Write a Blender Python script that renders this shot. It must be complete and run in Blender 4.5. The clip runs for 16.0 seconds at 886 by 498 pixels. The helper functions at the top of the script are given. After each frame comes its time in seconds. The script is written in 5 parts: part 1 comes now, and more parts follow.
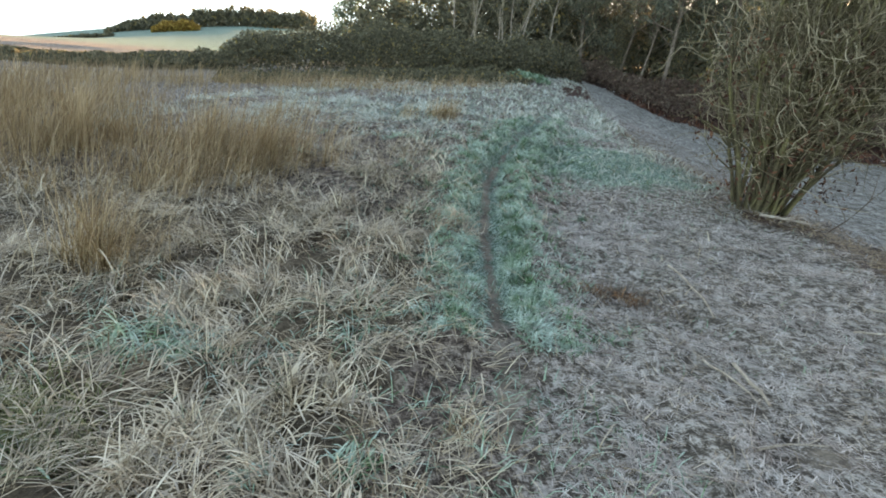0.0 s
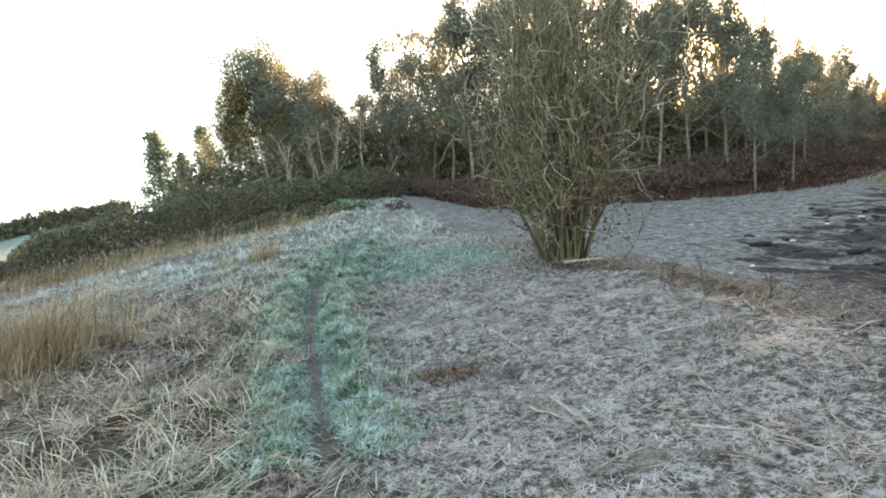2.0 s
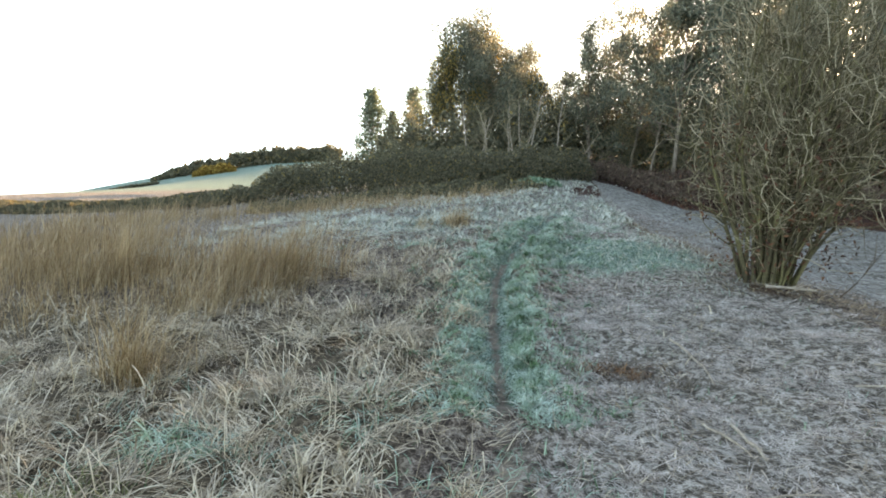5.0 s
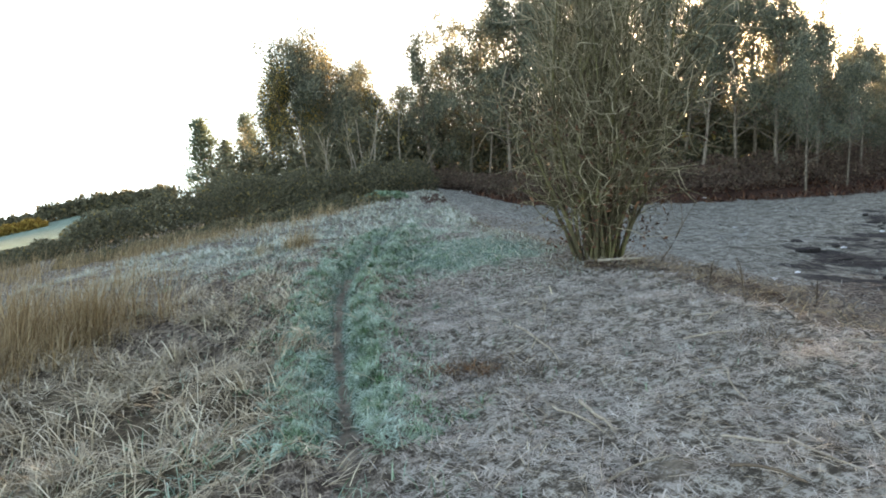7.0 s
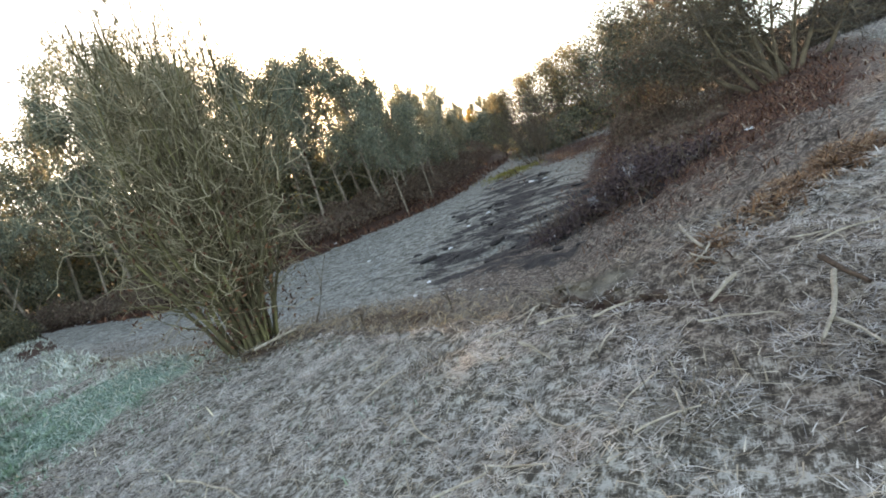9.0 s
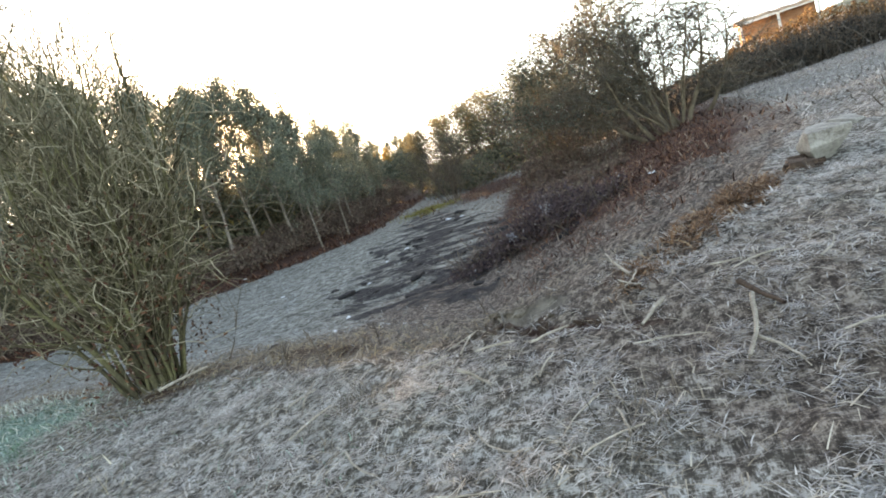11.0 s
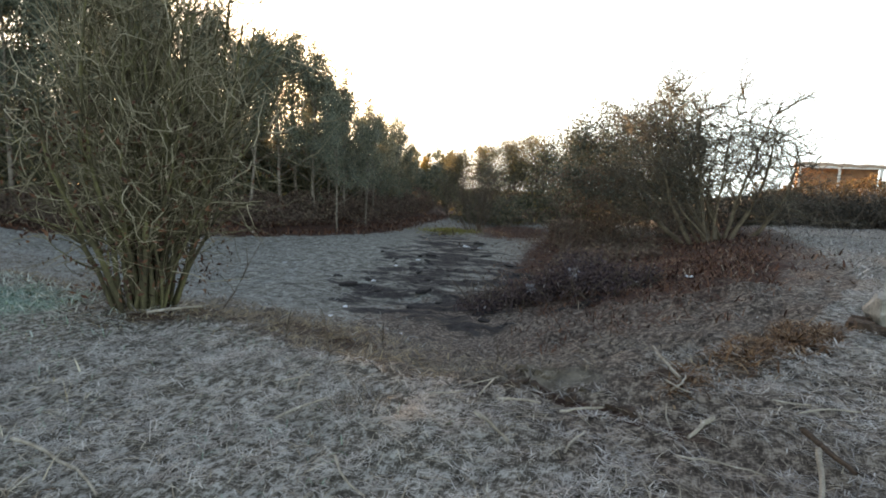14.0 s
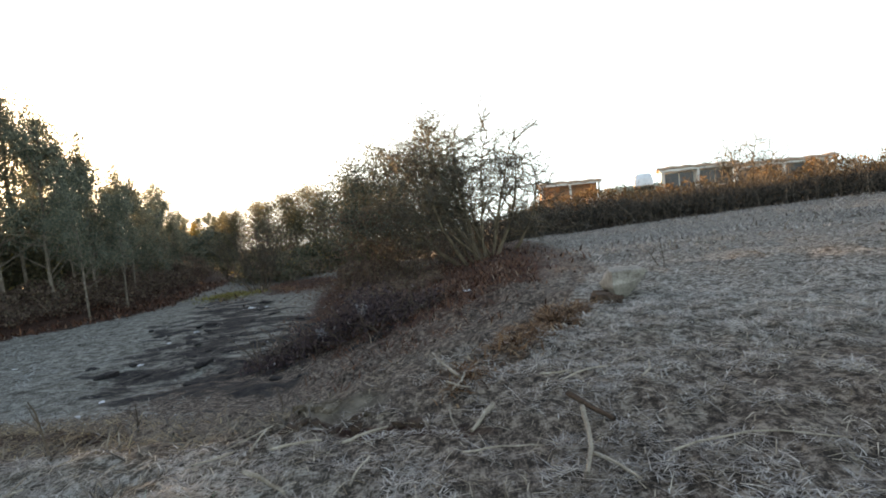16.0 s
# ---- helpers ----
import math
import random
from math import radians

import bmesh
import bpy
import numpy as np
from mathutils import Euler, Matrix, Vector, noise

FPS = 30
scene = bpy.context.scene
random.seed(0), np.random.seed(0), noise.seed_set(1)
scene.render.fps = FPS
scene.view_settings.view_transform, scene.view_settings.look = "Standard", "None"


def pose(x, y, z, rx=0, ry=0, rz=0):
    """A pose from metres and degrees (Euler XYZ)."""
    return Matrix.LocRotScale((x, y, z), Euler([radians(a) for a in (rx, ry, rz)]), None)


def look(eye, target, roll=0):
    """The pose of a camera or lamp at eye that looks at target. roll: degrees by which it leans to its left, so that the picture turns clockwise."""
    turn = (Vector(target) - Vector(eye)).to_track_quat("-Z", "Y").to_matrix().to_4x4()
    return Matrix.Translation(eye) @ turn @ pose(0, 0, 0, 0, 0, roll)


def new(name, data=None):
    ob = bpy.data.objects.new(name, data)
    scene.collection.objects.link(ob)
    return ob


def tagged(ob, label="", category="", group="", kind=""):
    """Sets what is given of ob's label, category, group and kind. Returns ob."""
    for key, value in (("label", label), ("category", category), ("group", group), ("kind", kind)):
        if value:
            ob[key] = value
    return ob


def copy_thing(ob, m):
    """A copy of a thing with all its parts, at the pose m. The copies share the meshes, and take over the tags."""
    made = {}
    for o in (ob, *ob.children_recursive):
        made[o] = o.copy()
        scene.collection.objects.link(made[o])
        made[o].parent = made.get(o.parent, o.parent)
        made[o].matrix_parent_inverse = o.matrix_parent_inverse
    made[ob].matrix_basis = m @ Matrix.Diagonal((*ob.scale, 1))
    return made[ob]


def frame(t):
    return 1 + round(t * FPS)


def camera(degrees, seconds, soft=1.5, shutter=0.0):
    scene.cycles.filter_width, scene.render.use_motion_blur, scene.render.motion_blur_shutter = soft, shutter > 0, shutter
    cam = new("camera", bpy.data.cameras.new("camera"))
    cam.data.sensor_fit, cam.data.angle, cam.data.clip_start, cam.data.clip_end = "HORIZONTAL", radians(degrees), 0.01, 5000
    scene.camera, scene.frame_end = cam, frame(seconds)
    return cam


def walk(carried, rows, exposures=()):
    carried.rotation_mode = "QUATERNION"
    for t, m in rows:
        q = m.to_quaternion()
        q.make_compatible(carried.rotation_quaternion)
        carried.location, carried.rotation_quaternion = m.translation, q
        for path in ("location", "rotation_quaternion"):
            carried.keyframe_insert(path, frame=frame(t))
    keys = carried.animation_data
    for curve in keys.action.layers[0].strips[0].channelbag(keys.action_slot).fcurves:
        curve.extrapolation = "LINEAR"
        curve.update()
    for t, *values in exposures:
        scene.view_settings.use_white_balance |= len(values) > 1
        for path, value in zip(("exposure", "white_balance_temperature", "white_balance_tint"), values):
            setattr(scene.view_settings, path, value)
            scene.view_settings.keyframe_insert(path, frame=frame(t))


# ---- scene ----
EXPO, KELVIN, SKY, SUN = 2.62, 8250.0, 0.15, 5.0
PATH = [
    (0, -0.507, -0.142, 1.731, 67.01, -7.63, 13.86),
    (0.5, -0.271, -0.078, 1.706, 71.55, -0.56, 10.45),
    (1, -0.187, -0.096, 1.634, 76.90, 1.18, 4.71),
    (1.5, -0.186, -0.164, 1.616, 80.10, 1.29, 2.37),
    (2, -0.048, -0.048, 1.573, 80.44, 5.02, -4.07),
    (2.5, 0.018, 0.008, 1.561, 80.25, 6.90, -6.73),
    (3, 0.079, 0.027, 1.557, 79.41, 9.41, -7.95),
    (3.5, -0.050, 0.032, 1.561, 80.14, 5.74, -4.44),
    (4, -0.220, -0.161, 1.666, 78.92, -0.96, 9.73),
    (4.2, -0.241, -0.276, 1.724, 78.35, -2.33, 13.52),
    (6.3, -0.106, -0.430, 1.712, 78.36, -1.83, 16.18),
    (6.5, -0.101, -0.257, 1.639, 78.93, -0.58, 11.98),
    (7, -0.000, 0.000, 1.550, 80.11, 3.56, -0.12),
    (7.5, 0.125, 0.087, 1.549, 79.90, 11.78, -18.28),
    (8, 0.066, 0.125, 1.590, 78.61, 16.77, -32.42),
    (8.5, 0.174, 0.279, 1.549, 81.01, 16.35, -35.56),
    (9, 0.303, 0.374, 1.562, 79.21, 19.32, -39.00),
    (9.2, 0.415, 0.402, 1.546, 77.71, 22.34, -43.60),
    (11.3, 0.132, 0.542, 1.530, 81.88, 14.30, -50.93),
    (11.5, 0.087, 0.581, 1.534, 86.61, 11.02, -50.24),
    (12, 0.142, 0.764, 1.481, 90.07, 4.03, -47.40),
    (12.5, 0.210, 0.890, 1.518, 88.89, 1.87, -46.86),
    (13, 0.318, 1.081, 1.545, 85.72, 0.41, -51.11),
    (13.5, 0.315, 1.061, 1.572, 83.66, -0.84, -47.30),
    (14, 0.140, 0.874, 1.539, 83.09, -2.96, -44.92),
    (14.5, 0.118, 0.787, 1.471, 84.70, 0.01, -52.07),
    (15, 0.287, 0.755, 1.394, 86.81, 2.99, -58.68),
    (15.5, 0.455, 0.812, 1.356, 87.39, 7.34, -67.30),
    (16, 0.416, 0.830, 1.359, 87.76, 5.43, -67.09),
]
cam = camera(78.0, 16.0, soft=1.8)
walk(cam, [(t, pose(x, y, z, rx, ry, rz)) for t, x, y, z, rx, ry, rz in PATH], exposures=[(t, EXPO + e, KELVIN, 20.0) for t, e in ((0.0, 0.38), (1.5, 0.65), (2.5, 0.7), (4.2, 0.6), (6.5, 0.34), (8.0, 0.33), (9.0, 0.52), (11.5, 0.62), (12.2, 0.32), (14.0, -0.15), (15.5, -0.24), (16.0, -0.28))])

# ---- sky and sun: a low winter sun behind the wood, the clearing in its shade ----
SUN_AZ, SUN_EL = 26.0, 6.0
world = bpy.data.worlds.new("world")
scene.world = world
world.use_nodes = True
wn, wl = world.node_tree.nodes, world.node_tree.links
wn.clear()
w_out, w_bg = wn.new("ShaderNodeOutputWorld"), wn.new("ShaderNodeBackground")
w_sky = wn.new("ShaderNodeTexSky")
w_sky.sky_type = "NISHITA"
w_sky.sun_disc = False
w_sky.sun_elevation = radians(SUN_EL)
w_sky.sun_rotation = radians(SUN_AZ)
w_sky.air_density, w_sky.dust_density, w_sky.ozone_density = 0.8, 0.5, 1.0
# the land falls away, so the sky goes on a little below the level line
w_tc, w_sep, w_abs, w_com = (wn.new("ShaderNode" + k) for k in ("TexCoord", "SeparateXYZ", "Math", "CombineXYZ"))
w_abs.operation = "MAXIMUM"
w_abs.inputs[1].default_value = 0.17
wl.new(w_tc.outputs["Generated"], w_sep.inputs[0])
wl.new(w_sep.outputs[2], w_abs.inputs[0])
wl.new(w_sep.outputs[0], w_com.inputs[0])
wl.new(w_sep.outputs[1], w_com.inputs[1])
wl.new(w_abs.outputs[0], w_com.inputs[2])
wl.new(w_com.outputs[0], w_sky.inputs[0])
wl.new(w_sky.outputs[0], w_bg.inputs[0])
wl.new(w_bg.outputs[0], w_out.inputs[0])
w_bg.inputs[1].default_value = SKY

sun = new("sun", bpy.data.lights.new("sun", "SUN"))
sun.data.energy, sun.data.angle, sun.data.color = SUN, radians(0.6), (1.0, 0.72, 0.42)
s_az, s_el = radians(SUN_AZ), radians(SUN_EL)
sun.matrix_world = look((0, 0, 60), (-60 * math.sin(s_az) * math.cos(s_el), -60 * math.cos(s_az) * math.cos(s_el), 60 - 60 * math.sin(s_el)))


# ---- materials ----
def ramp(nodes, stops):
    r = nodes.new("ShaderNodeValToRGB")
    el = r.color_ramp.elements
    while len(el) < len(stops):
        el.new(0.5)
    for e, (p, c) in zip(el, stops):
        e.position, e.color = p, (*c, 1)
    return r


def base_mat(name, rough=0.9, spec=0.25):
    m = bpy.data.materials.new(name)
    m.use_nodes = True
    b = m.node_tree.nodes["Principled BSDF"]
    b.inputs["Roughness"].default_value = rough
    b.inputs["Specular IOR Level"].default_value = spec
    return m, m.node_tree.nodes, m.node_tree.links, b


def noise_tex(nodes, links, scale, detail=4.0, rough=0.6, coord=None):
    n = nodes.new("ShaderNodeTexNoise")
    n.inputs["Scale"].default_value, n.inputs["Detail"].default_value, n.inputs["Roughness"].default_value = scale, detail, rough
    if coord is not None:
        links.new(coord, n.inputs["Vector"])
    return n


def mix_col(nodes, links, fac, a, b, mode="MIX"):
    m = nodes.new("ShaderNodeMix")
    m.data_type, m.blend_type = "RGBA", mode
    for sock, v in ((m.inputs[0], fac), (m.inputs[6], a), (m.inputs[7], b)):
        if isinstance(v, bpy.types.NodeSocket):
            links.new(v, sock)
        else:
            sock.default_value = v if isinstance(v, (int, float)) else (*v, 1)
    return m.outputs[2]


def noisy_mat(name, stops, scale=8.0, fine=60.0, rough=0.9, bump=0.3, spec=0.2):
    """A solid surface: a colour ramp over two scales of noise, with fine relief."""
    m, n, l, b = base_mat(name, rough, spec)
    co = n.new("ShaderNodeTexCoord").outputs["Object"]
    a, f = noise_tex(n, l, scale, 5, 0.65, co), noise_tex(n, l, fine, 3, 0.7, co)
    add = n.new("ShaderNodeMath")
    add.operation = "MULTIPLY_ADD"
    l.new(f.outputs[0], add.inputs[0])
    add.inputs[1].default_value = 0.45
    l.new(a.outputs[0], add.inputs[2])
    sub = n.new("ShaderNodeMath")
    sub.operation = "SUBTRACT"
    l.new(add.outputs[0], sub.inputs[0])
    sub.inputs[1].default_value = 0.22
    r = ramp(n, stops)
    l.new(sub.outputs[0], r.inputs[0])
    l.new(r.outputs[0], b.inputs["Base Color"])
    bp = n.new("ShaderNodeBump")
    bp.inputs["Strength"].default_value, bp.inputs["Distance"].default_value = bump, 0.02
    l.new(add.outputs[0], bp.inputs["Height"])
    l.new(bp.outputs[0], b.inputs["Normal"])
    return m


def island_mat(name, stops, frost=0.0, frost_col=(0.68, 0.65, 0.645), patch=0.0, patch_col=(0.2, 0.12, 0.06), rough=0.85, trans=0.0, scale=1.3):
    """Blades, leaves and twigs: each island takes its own colour from the ramp; rime lies in uneven patches and on the tips."""
    m, n, l, b = base_mat(name, rough, 0.2)
    geo = n.new("ShaderNodeNewGeometry")
    r = ramp(n, stops)
    l.new(geo.outputs["Random Per Island"], r.inputs[0])
    col = r.outputs[0]
    if patch:
        p = noise_tex(n, l, scale * 0.7, 3, 0.6, geo.outputs["Position"])
        pr = ramp(n, [(0.45, (0, 0, 0)), (0.7, (1, 1, 1))])
        l.new(p.outputs[0], pr.inputs[0])
        s = n.new("ShaderNodeMath")
        s.operation = "MULTIPLY"
        l.new(pr.outputs[0], s.inputs[0])
        s.inputs[1].default_value = patch
        col = mix_col(n, l, s.outputs[0], col, patch_col)
    if frost:
        f = noise_tex(n, l, scale, 5, 0.7, geo.outputs["Position"])
        fr = ramp(n, [(0.38, (0, 0, 0)), (0.66, (1, 1, 1))])
        l.new(f.outputs[0], fr.inputs[0])
        tip = n.new("ShaderNodeAttribute")
        tip.attribute_name = "tip"
        k = n.new("ShaderNodeMath")
        k.operation = "MULTIPLY_ADD"
        l.new(tip.outputs["Fac"], k.inputs[0])
        k.inputs[1].default_value, k.inputs[2].default_value = 0.6, 0.45
        q = n.new("ShaderNodeMath")
        q.operation = "MULTIPLY"
        l.new(k.outputs[0], q.inputs[0])
        l.new(fr.outputs[0], q.inputs[1])
        q2 = n.new("ShaderNodeMath")
        q2.operation = "MULTIPLY"
        q2.use_clamp = True
        l.new(q.outputs[0], q2.inputs[0])
        q2.inputs[1].default_value = frost
        col = mix_col(n, l, q2.outputs[0], col, frost_col)
    l.new(col, b.inputs["Base Color"])
    if trans:
        t = n.new("ShaderNodeBsdfTranslucent")
        l.new(col, t.inputs[0])
        mx = n.new("ShaderNodeMixShader")
        mx.inputs[0].default_value = trans
        l.new(b.outputs[0], mx.inputs[1])
        l.new(t.outputs[0], mx.inputs[2])
        l.new(mx.outputs[0], n["Material Output"].inputs[0])
    return m


def ground_mat():
    m, n, l, b = base_mat("ground_soil", 0.95, 0.15)
    pos = n.new("ShaderNodeNewGeometry").outputs["Position"]
    big, mid, fine = noise_tex(n, l, 0.5, 5, 0.6, pos), noise_tex(n, l, 5.0, 6, 0.7, pos), noise_tex(n, l, 45.0, 4, 0.75, pos)

    def attr(nm):
        a = n.new("ShaderNodeAttribute")
        a.attribute_name = nm
        return a.outputs["Fac"]

    def shaped(mask, tex, lo=0.35, hi=0.65):
        """The region's mask, frayed by noise."""
        s = n.new("ShaderNodeMath")
        s.operation = "ADD"
        l.new(mask, s.inputs[0])
        l.new(tex, s.inputs[1])
        r = n.new("ShaderNodeMapRange")
        r.inputs[1].default_value, r.inputs[2].default_value = 0.5 + lo, 0.5 + hi
        l.new(s.outputs[0], r.inputs[0])
        return r.outputs[0]

    # short crossed flecks of cut stalks
    crumb = noise_tex(n, l, 17.0, 5, 0.75, pos)
    mf = n.new("ShaderNodeMapping")
    mf.inputs["Rotation"].default_value = (0.0, 0.0, radians(25))
    mf.vector_type = "TEXTURE"
    mf.inputs["Scale"].default_value = (0.04, 0.008, 0.02)
    l.new(pos, mf.inputs[0])
    mg = n.new("ShaderNodeMapping")
    mg.inputs["Rotation"].default_value = (0.0, 0.0, radians(-55))
    mg.vector_type = "TEXTURE"
    mg.inputs["Scale"].default_value = (0.04, 0.008, 0.02)
    l.new(pos, mg.inputs[0])
    fa, fb = noise_tex(n, l, 1.0, 2, 0.6, mf.outputs[0]), noise_tex(n, l, 1.0, 2, 0.6, mg.outputs[0])
    mx = n.new("ShaderNodeMath")
    mx.operation = "MAXIMUM"
    l.new(fa.outputs[0], mx.inputs[0])
    l.new(fb.outputs[0], mx.inputs[1])
    av = n.new("ShaderNodeMath")
    av.operation = "MULTIPLY_ADD"
    l.new(mx.outputs[0], av.inputs[0])
    av.inputs[1].default_value = 0.35
    hm = n.new("ShaderNodeMath")
    hm.operation = "MULTIPLY"
    l.new(crumb.outputs[0], hm.inputs[0])
    hm.inputs[1].default_value = 0.65
    l.new(hm.outputs[0], av.inputs[2])
    flecks = av.outputs[0]
    # the dark ends stand for soil and shade in the gaps between stalks
    straw = ramp(n, [(0.45, (0.04, 0.030, 0.023)), (0.525, (0.118, 0.090, 0.071)), (0.60, (0.30, 0.245, 0.195))])
    l.new(flecks, straw.inputs[0])
    rime = ramp(n, [(0.46, (0.065, 0.054, 0.042)), (0.52, (0.18, 0.157, 0.128)), (0.58, (0.40, 0.37, 0.325))])
    l.new(flecks, rime.inputs[0])
    col = mix_col(n, l, shaped(attr("frost"), mid.outputs[0]), straw.outputs[0], rime.outputs[0])
    thatch = ramp(n, [(0.35, (0.045, 0.034, 0.022)), (0.55, (0.11, 0.085, 0.056)), (0.72, (0.23, 0.185, 0.125))])
    l.new(crumb.outputs[0], thatch.inputs[0])
    col = mix_col(n, l, shaped(attr("thatch"), mid.outputs[0]), col, thatch.outputs[0])
    green = ramp(n, [(0.36, (0.026, 0.055, 0.024)), (0.5, (0.11, 0.17, 0.125)), (0.64, (0.40, 0.50, 0.44))])
    l.new(fine.outputs[0], green.inputs[0])
    col = mix_col(n, l, shaped(attr("green"), mid.outputs[0]), col, green.outputs[0])
    soil = ramp(n, [(0.35, (0.085, 0.068, 0.052)), (0.65, (0.27, 0.225, 0.175))])
    l.new(mid.outputs[0], soil.inputs[0])
    col = mix_col(n, l, shaped(attr("soil"), mid.outputs[0], 0.25, 0.6), col, soil.outputs[0])
    brown = ramp(n, [(0.35, (0.02, 0.012, 0.009)), (0.52, (0.065, 0.034, 0.024)), (0.7, (0.16, 0.095, 0.062))])
    l.new(mix_col(n, l, 0.55, fine.outputs[0], crumb.outputs[0]), brown.inputs[0])
    col = mix_col(n, l, shaped(attr("bracken"), mid.outputs[0]), col, brown.outputs[0])
    turf = ramp(n, [(0.40, (0.055, 0.047, 0.036)), (0.5, (0.18, 0.17, 0.143)), (0.60, (0.37, 0.36, 0.31))])
    tm = mix_col(n, l, 0.45, mid.outputs[0], crumb.outputs[0])
    l.new(tm, turf.inputs[0])
    col = mix_col(n, l, shaped(attr("turf"), mid.outputs[0]), col, turf.outputs[0])
    mud = ramp(n, [(0.4, (0.016, 0.014, 0.014)), (0.7, (0.075, 0.066, 0.060))])
    l.new(mid.outputs[0], mud.inputs[0])
    # long streaks where wheels have torn the turf
    mp = n.new("ShaderNodeMapping")
    mp.vector_type = "TEXTURE"
    mp.inputs["Rotation"].default_value = (0, 0, radians(125))
    mp.inputs["Scale"].default_value = (1.25, 0.6, 1.0)
    l.new(pos, mp.inputs[0])
    streak = noise_tex(n, l, 1.0, 5, 0.62, mp.outputs[0])
    torn = n.new("ShaderNodeMapRange")
    torn.clamp = False
    torn.inputs[1].default_value, torn.inputs[2].default_value = 0.37, 0.63
    l.new(mix_col(n, l, 0.3, streak.outputs[0], mix_col(n, l, 0.5, mid.outputs[0], crumb.outputs[0])), torn.inputs[0])
    col = mix_col(n, l, shaped(attr("mud"), torn.outputs[0], 0.80, 0.98), col, mud.outputs[0])
    l.new(col, b.inputs["Base Color"])
    h = n.new("ShaderNodeMath")
    h.operation = "MULTIPLY_ADD"
    l.new(fine.outputs[0], h.inputs[0])
    h.inputs[1].default_value = 0.4
    l.new(mid.outputs[0], h.inputs[2])
    bp = n.new("ShaderNodeBump")
    bp.inputs["Strength"].default_value, bp.inputs["Distance"].default_value = 0.8, 0.05
    l.new(h.outputs[0], bp.inputs["Height"])
    l.new(bp.outputs[0], b.inputs["Normal"])
    return m


M_GROUND = ground_mat()
M_HAY = island_mat("dry_hay", [(0.0, (0.06, 0.042, 0.022)), (0.35, (0.25, 0.185, 0.105)), (0.7, (0.50, 0.405, 0.262)), (1.0, (0.68, 0.60, 0.44))], frost_col=(0.72, 0.68, 0.60), frost=0.42, patch=0.66, patch_col=(0.17, 0.115, 0.065), scale=5.0)
M_CLIP = island_mat("mown_clippings", [(0.0, (0.059, 0.042, 0.033)), (0.4, (0.158, 0.124, 0.097)), (0.75, (0.288, 0.239, 0.194)), (1.0, (0.468, 0.401, 0.329))], frost=0.55, patch=0.6, patch_col=(0.085, 0.065, 0.048), scale=8.0)
M_CLIPF = island_mat("frosted_clippings", [(0.0, (0.075, 0.056, 0.047)), (0.4, (0.21, 0.167, 0.14)), (0.75, (0.39, 0.325, 0.275)), (1.0, (0.58, 0.50, 0.43))], frost=0.9, frost_col=(0.75, 0.72, 0.65), patch=0.5, patch_col=(0.085, 0.068, 0.052), scale=8.0)
M_GREEN = island_mat("rimed_green_grass", [(0.0, (0.03, 0.085, 0.028)), (0.5, (0.08, 0.175, 0.066)), (0.8, (0.15, 0.25, 0.12)), (1.0, (0.27, 0.32, 0.19))], frost=0.95, frost_col=(0.59, 0.73, 0.63), patch=0.85, patch_col=(0.025, 0.055, 0.038), scale=6.5)
M_MINT = island_mat("frosted_meadow_grass", [(0.0, (0.18, 0.19, 0.13)), (0.5, (0.38, 0.38, 0.30)), (1.0, (0.56, 0.51, 0.40))], frost=0.9, frost_col=(0.60, 0.70, 0.63), patch=0.55, patch_col=(0.13, 0.115, 0.075), scale=3.0)
M_STRAW = island_mat("bleached_straw", [(0.0, (0.17, 0.125, 0.08)), (0.5, (0.34, 0.27, 0.185)), (1.0, (0.56, 0.485, 0.37))], frost=0.2, scale=4.0)
M_ORANGE = island_mat("orange_bracken", [(0.0, (0.04, 0.02, 0.012)), (0.5, (0.125, 0.062, 0.030)), (0.85, (0.23, 0.115, 0.052)), (1.0, (0.38, 0.27, 0.17))])
M_MOSSY = island_mat("mossy_grass", [(0.0, (0.05, 0.06, 0.018)), (0.6, (0.13, 0.15, 0.05)), (1.0, (0.30, 0.27, 0.12))], frost=0.1)
M_YELLOW = island_mat("yellow_grass", [(0.0, (0.13, 0.12, 0.035)), (0.6, (0.24, 0.21, 0.06)), (1.0, (0.36, 0.31, 0.11))], trans=0.3)
M_RAG = noisy_mat("frosted_rag", [(0.3, (0.16, 0.15, 0.155)), (0.7, (0.34, 0.33, 0.33))], 9, 60)
M_IVY = island_mat("ivy_leaf", [(0.0, (0.056, 0.066, 0.052)), (0.6, (0.112, 0.126, 0.100)), (1.0, (0.185, 0.190, 0.150))], trans=0.25)
# the gold end of this ramp paints low sunlight into the eucalyptus leaves
M_GOLDLEAF = island_mat("sun_tinted_leaf", [(0.0, (0.06, 0.07, 0.045)), (0.55, (0.12, 0.115, 0.06)), (0.8, (0.3, 0.21, 0.06)), (1.0, (0.55, 0.38, 0.1))], trans=0.5, rough=0.6)
M_TALL = island_mat("tall_dry_grass", [(0.0, (0.17, 0.105, 0.046)), (0.5, (0.35, 0.245, 0.128)), (1.0, (0.58, 0.445, 0.27))], frost=0.08, patch=0.45, patch_col=(0.2, 0.125, 0.065), trans=0.2)
M_STUB = island_mat("hollow_stubble", [(0.0, (0.11, 0.10, 0.08)), (0.5, (0.22, 0.21, 0.18)), (1.0, (0.35, 0.335, 0.30))], frost=0.75, frost_col=(0.52, 0.55, 0.52), patch=0.6, patch_col=(0.09, 0.075, 0.06), scale=3.0)
M_BRACK = island_mat("dead_bracken", [(0.0, (0.032, 0.016, 0.011)), (0.5, (0.090, 0.037, 0.022)), (0.9, (0.17, 0.078, 0.042)), (1.0, (0.30, 0.24, 0.18))])
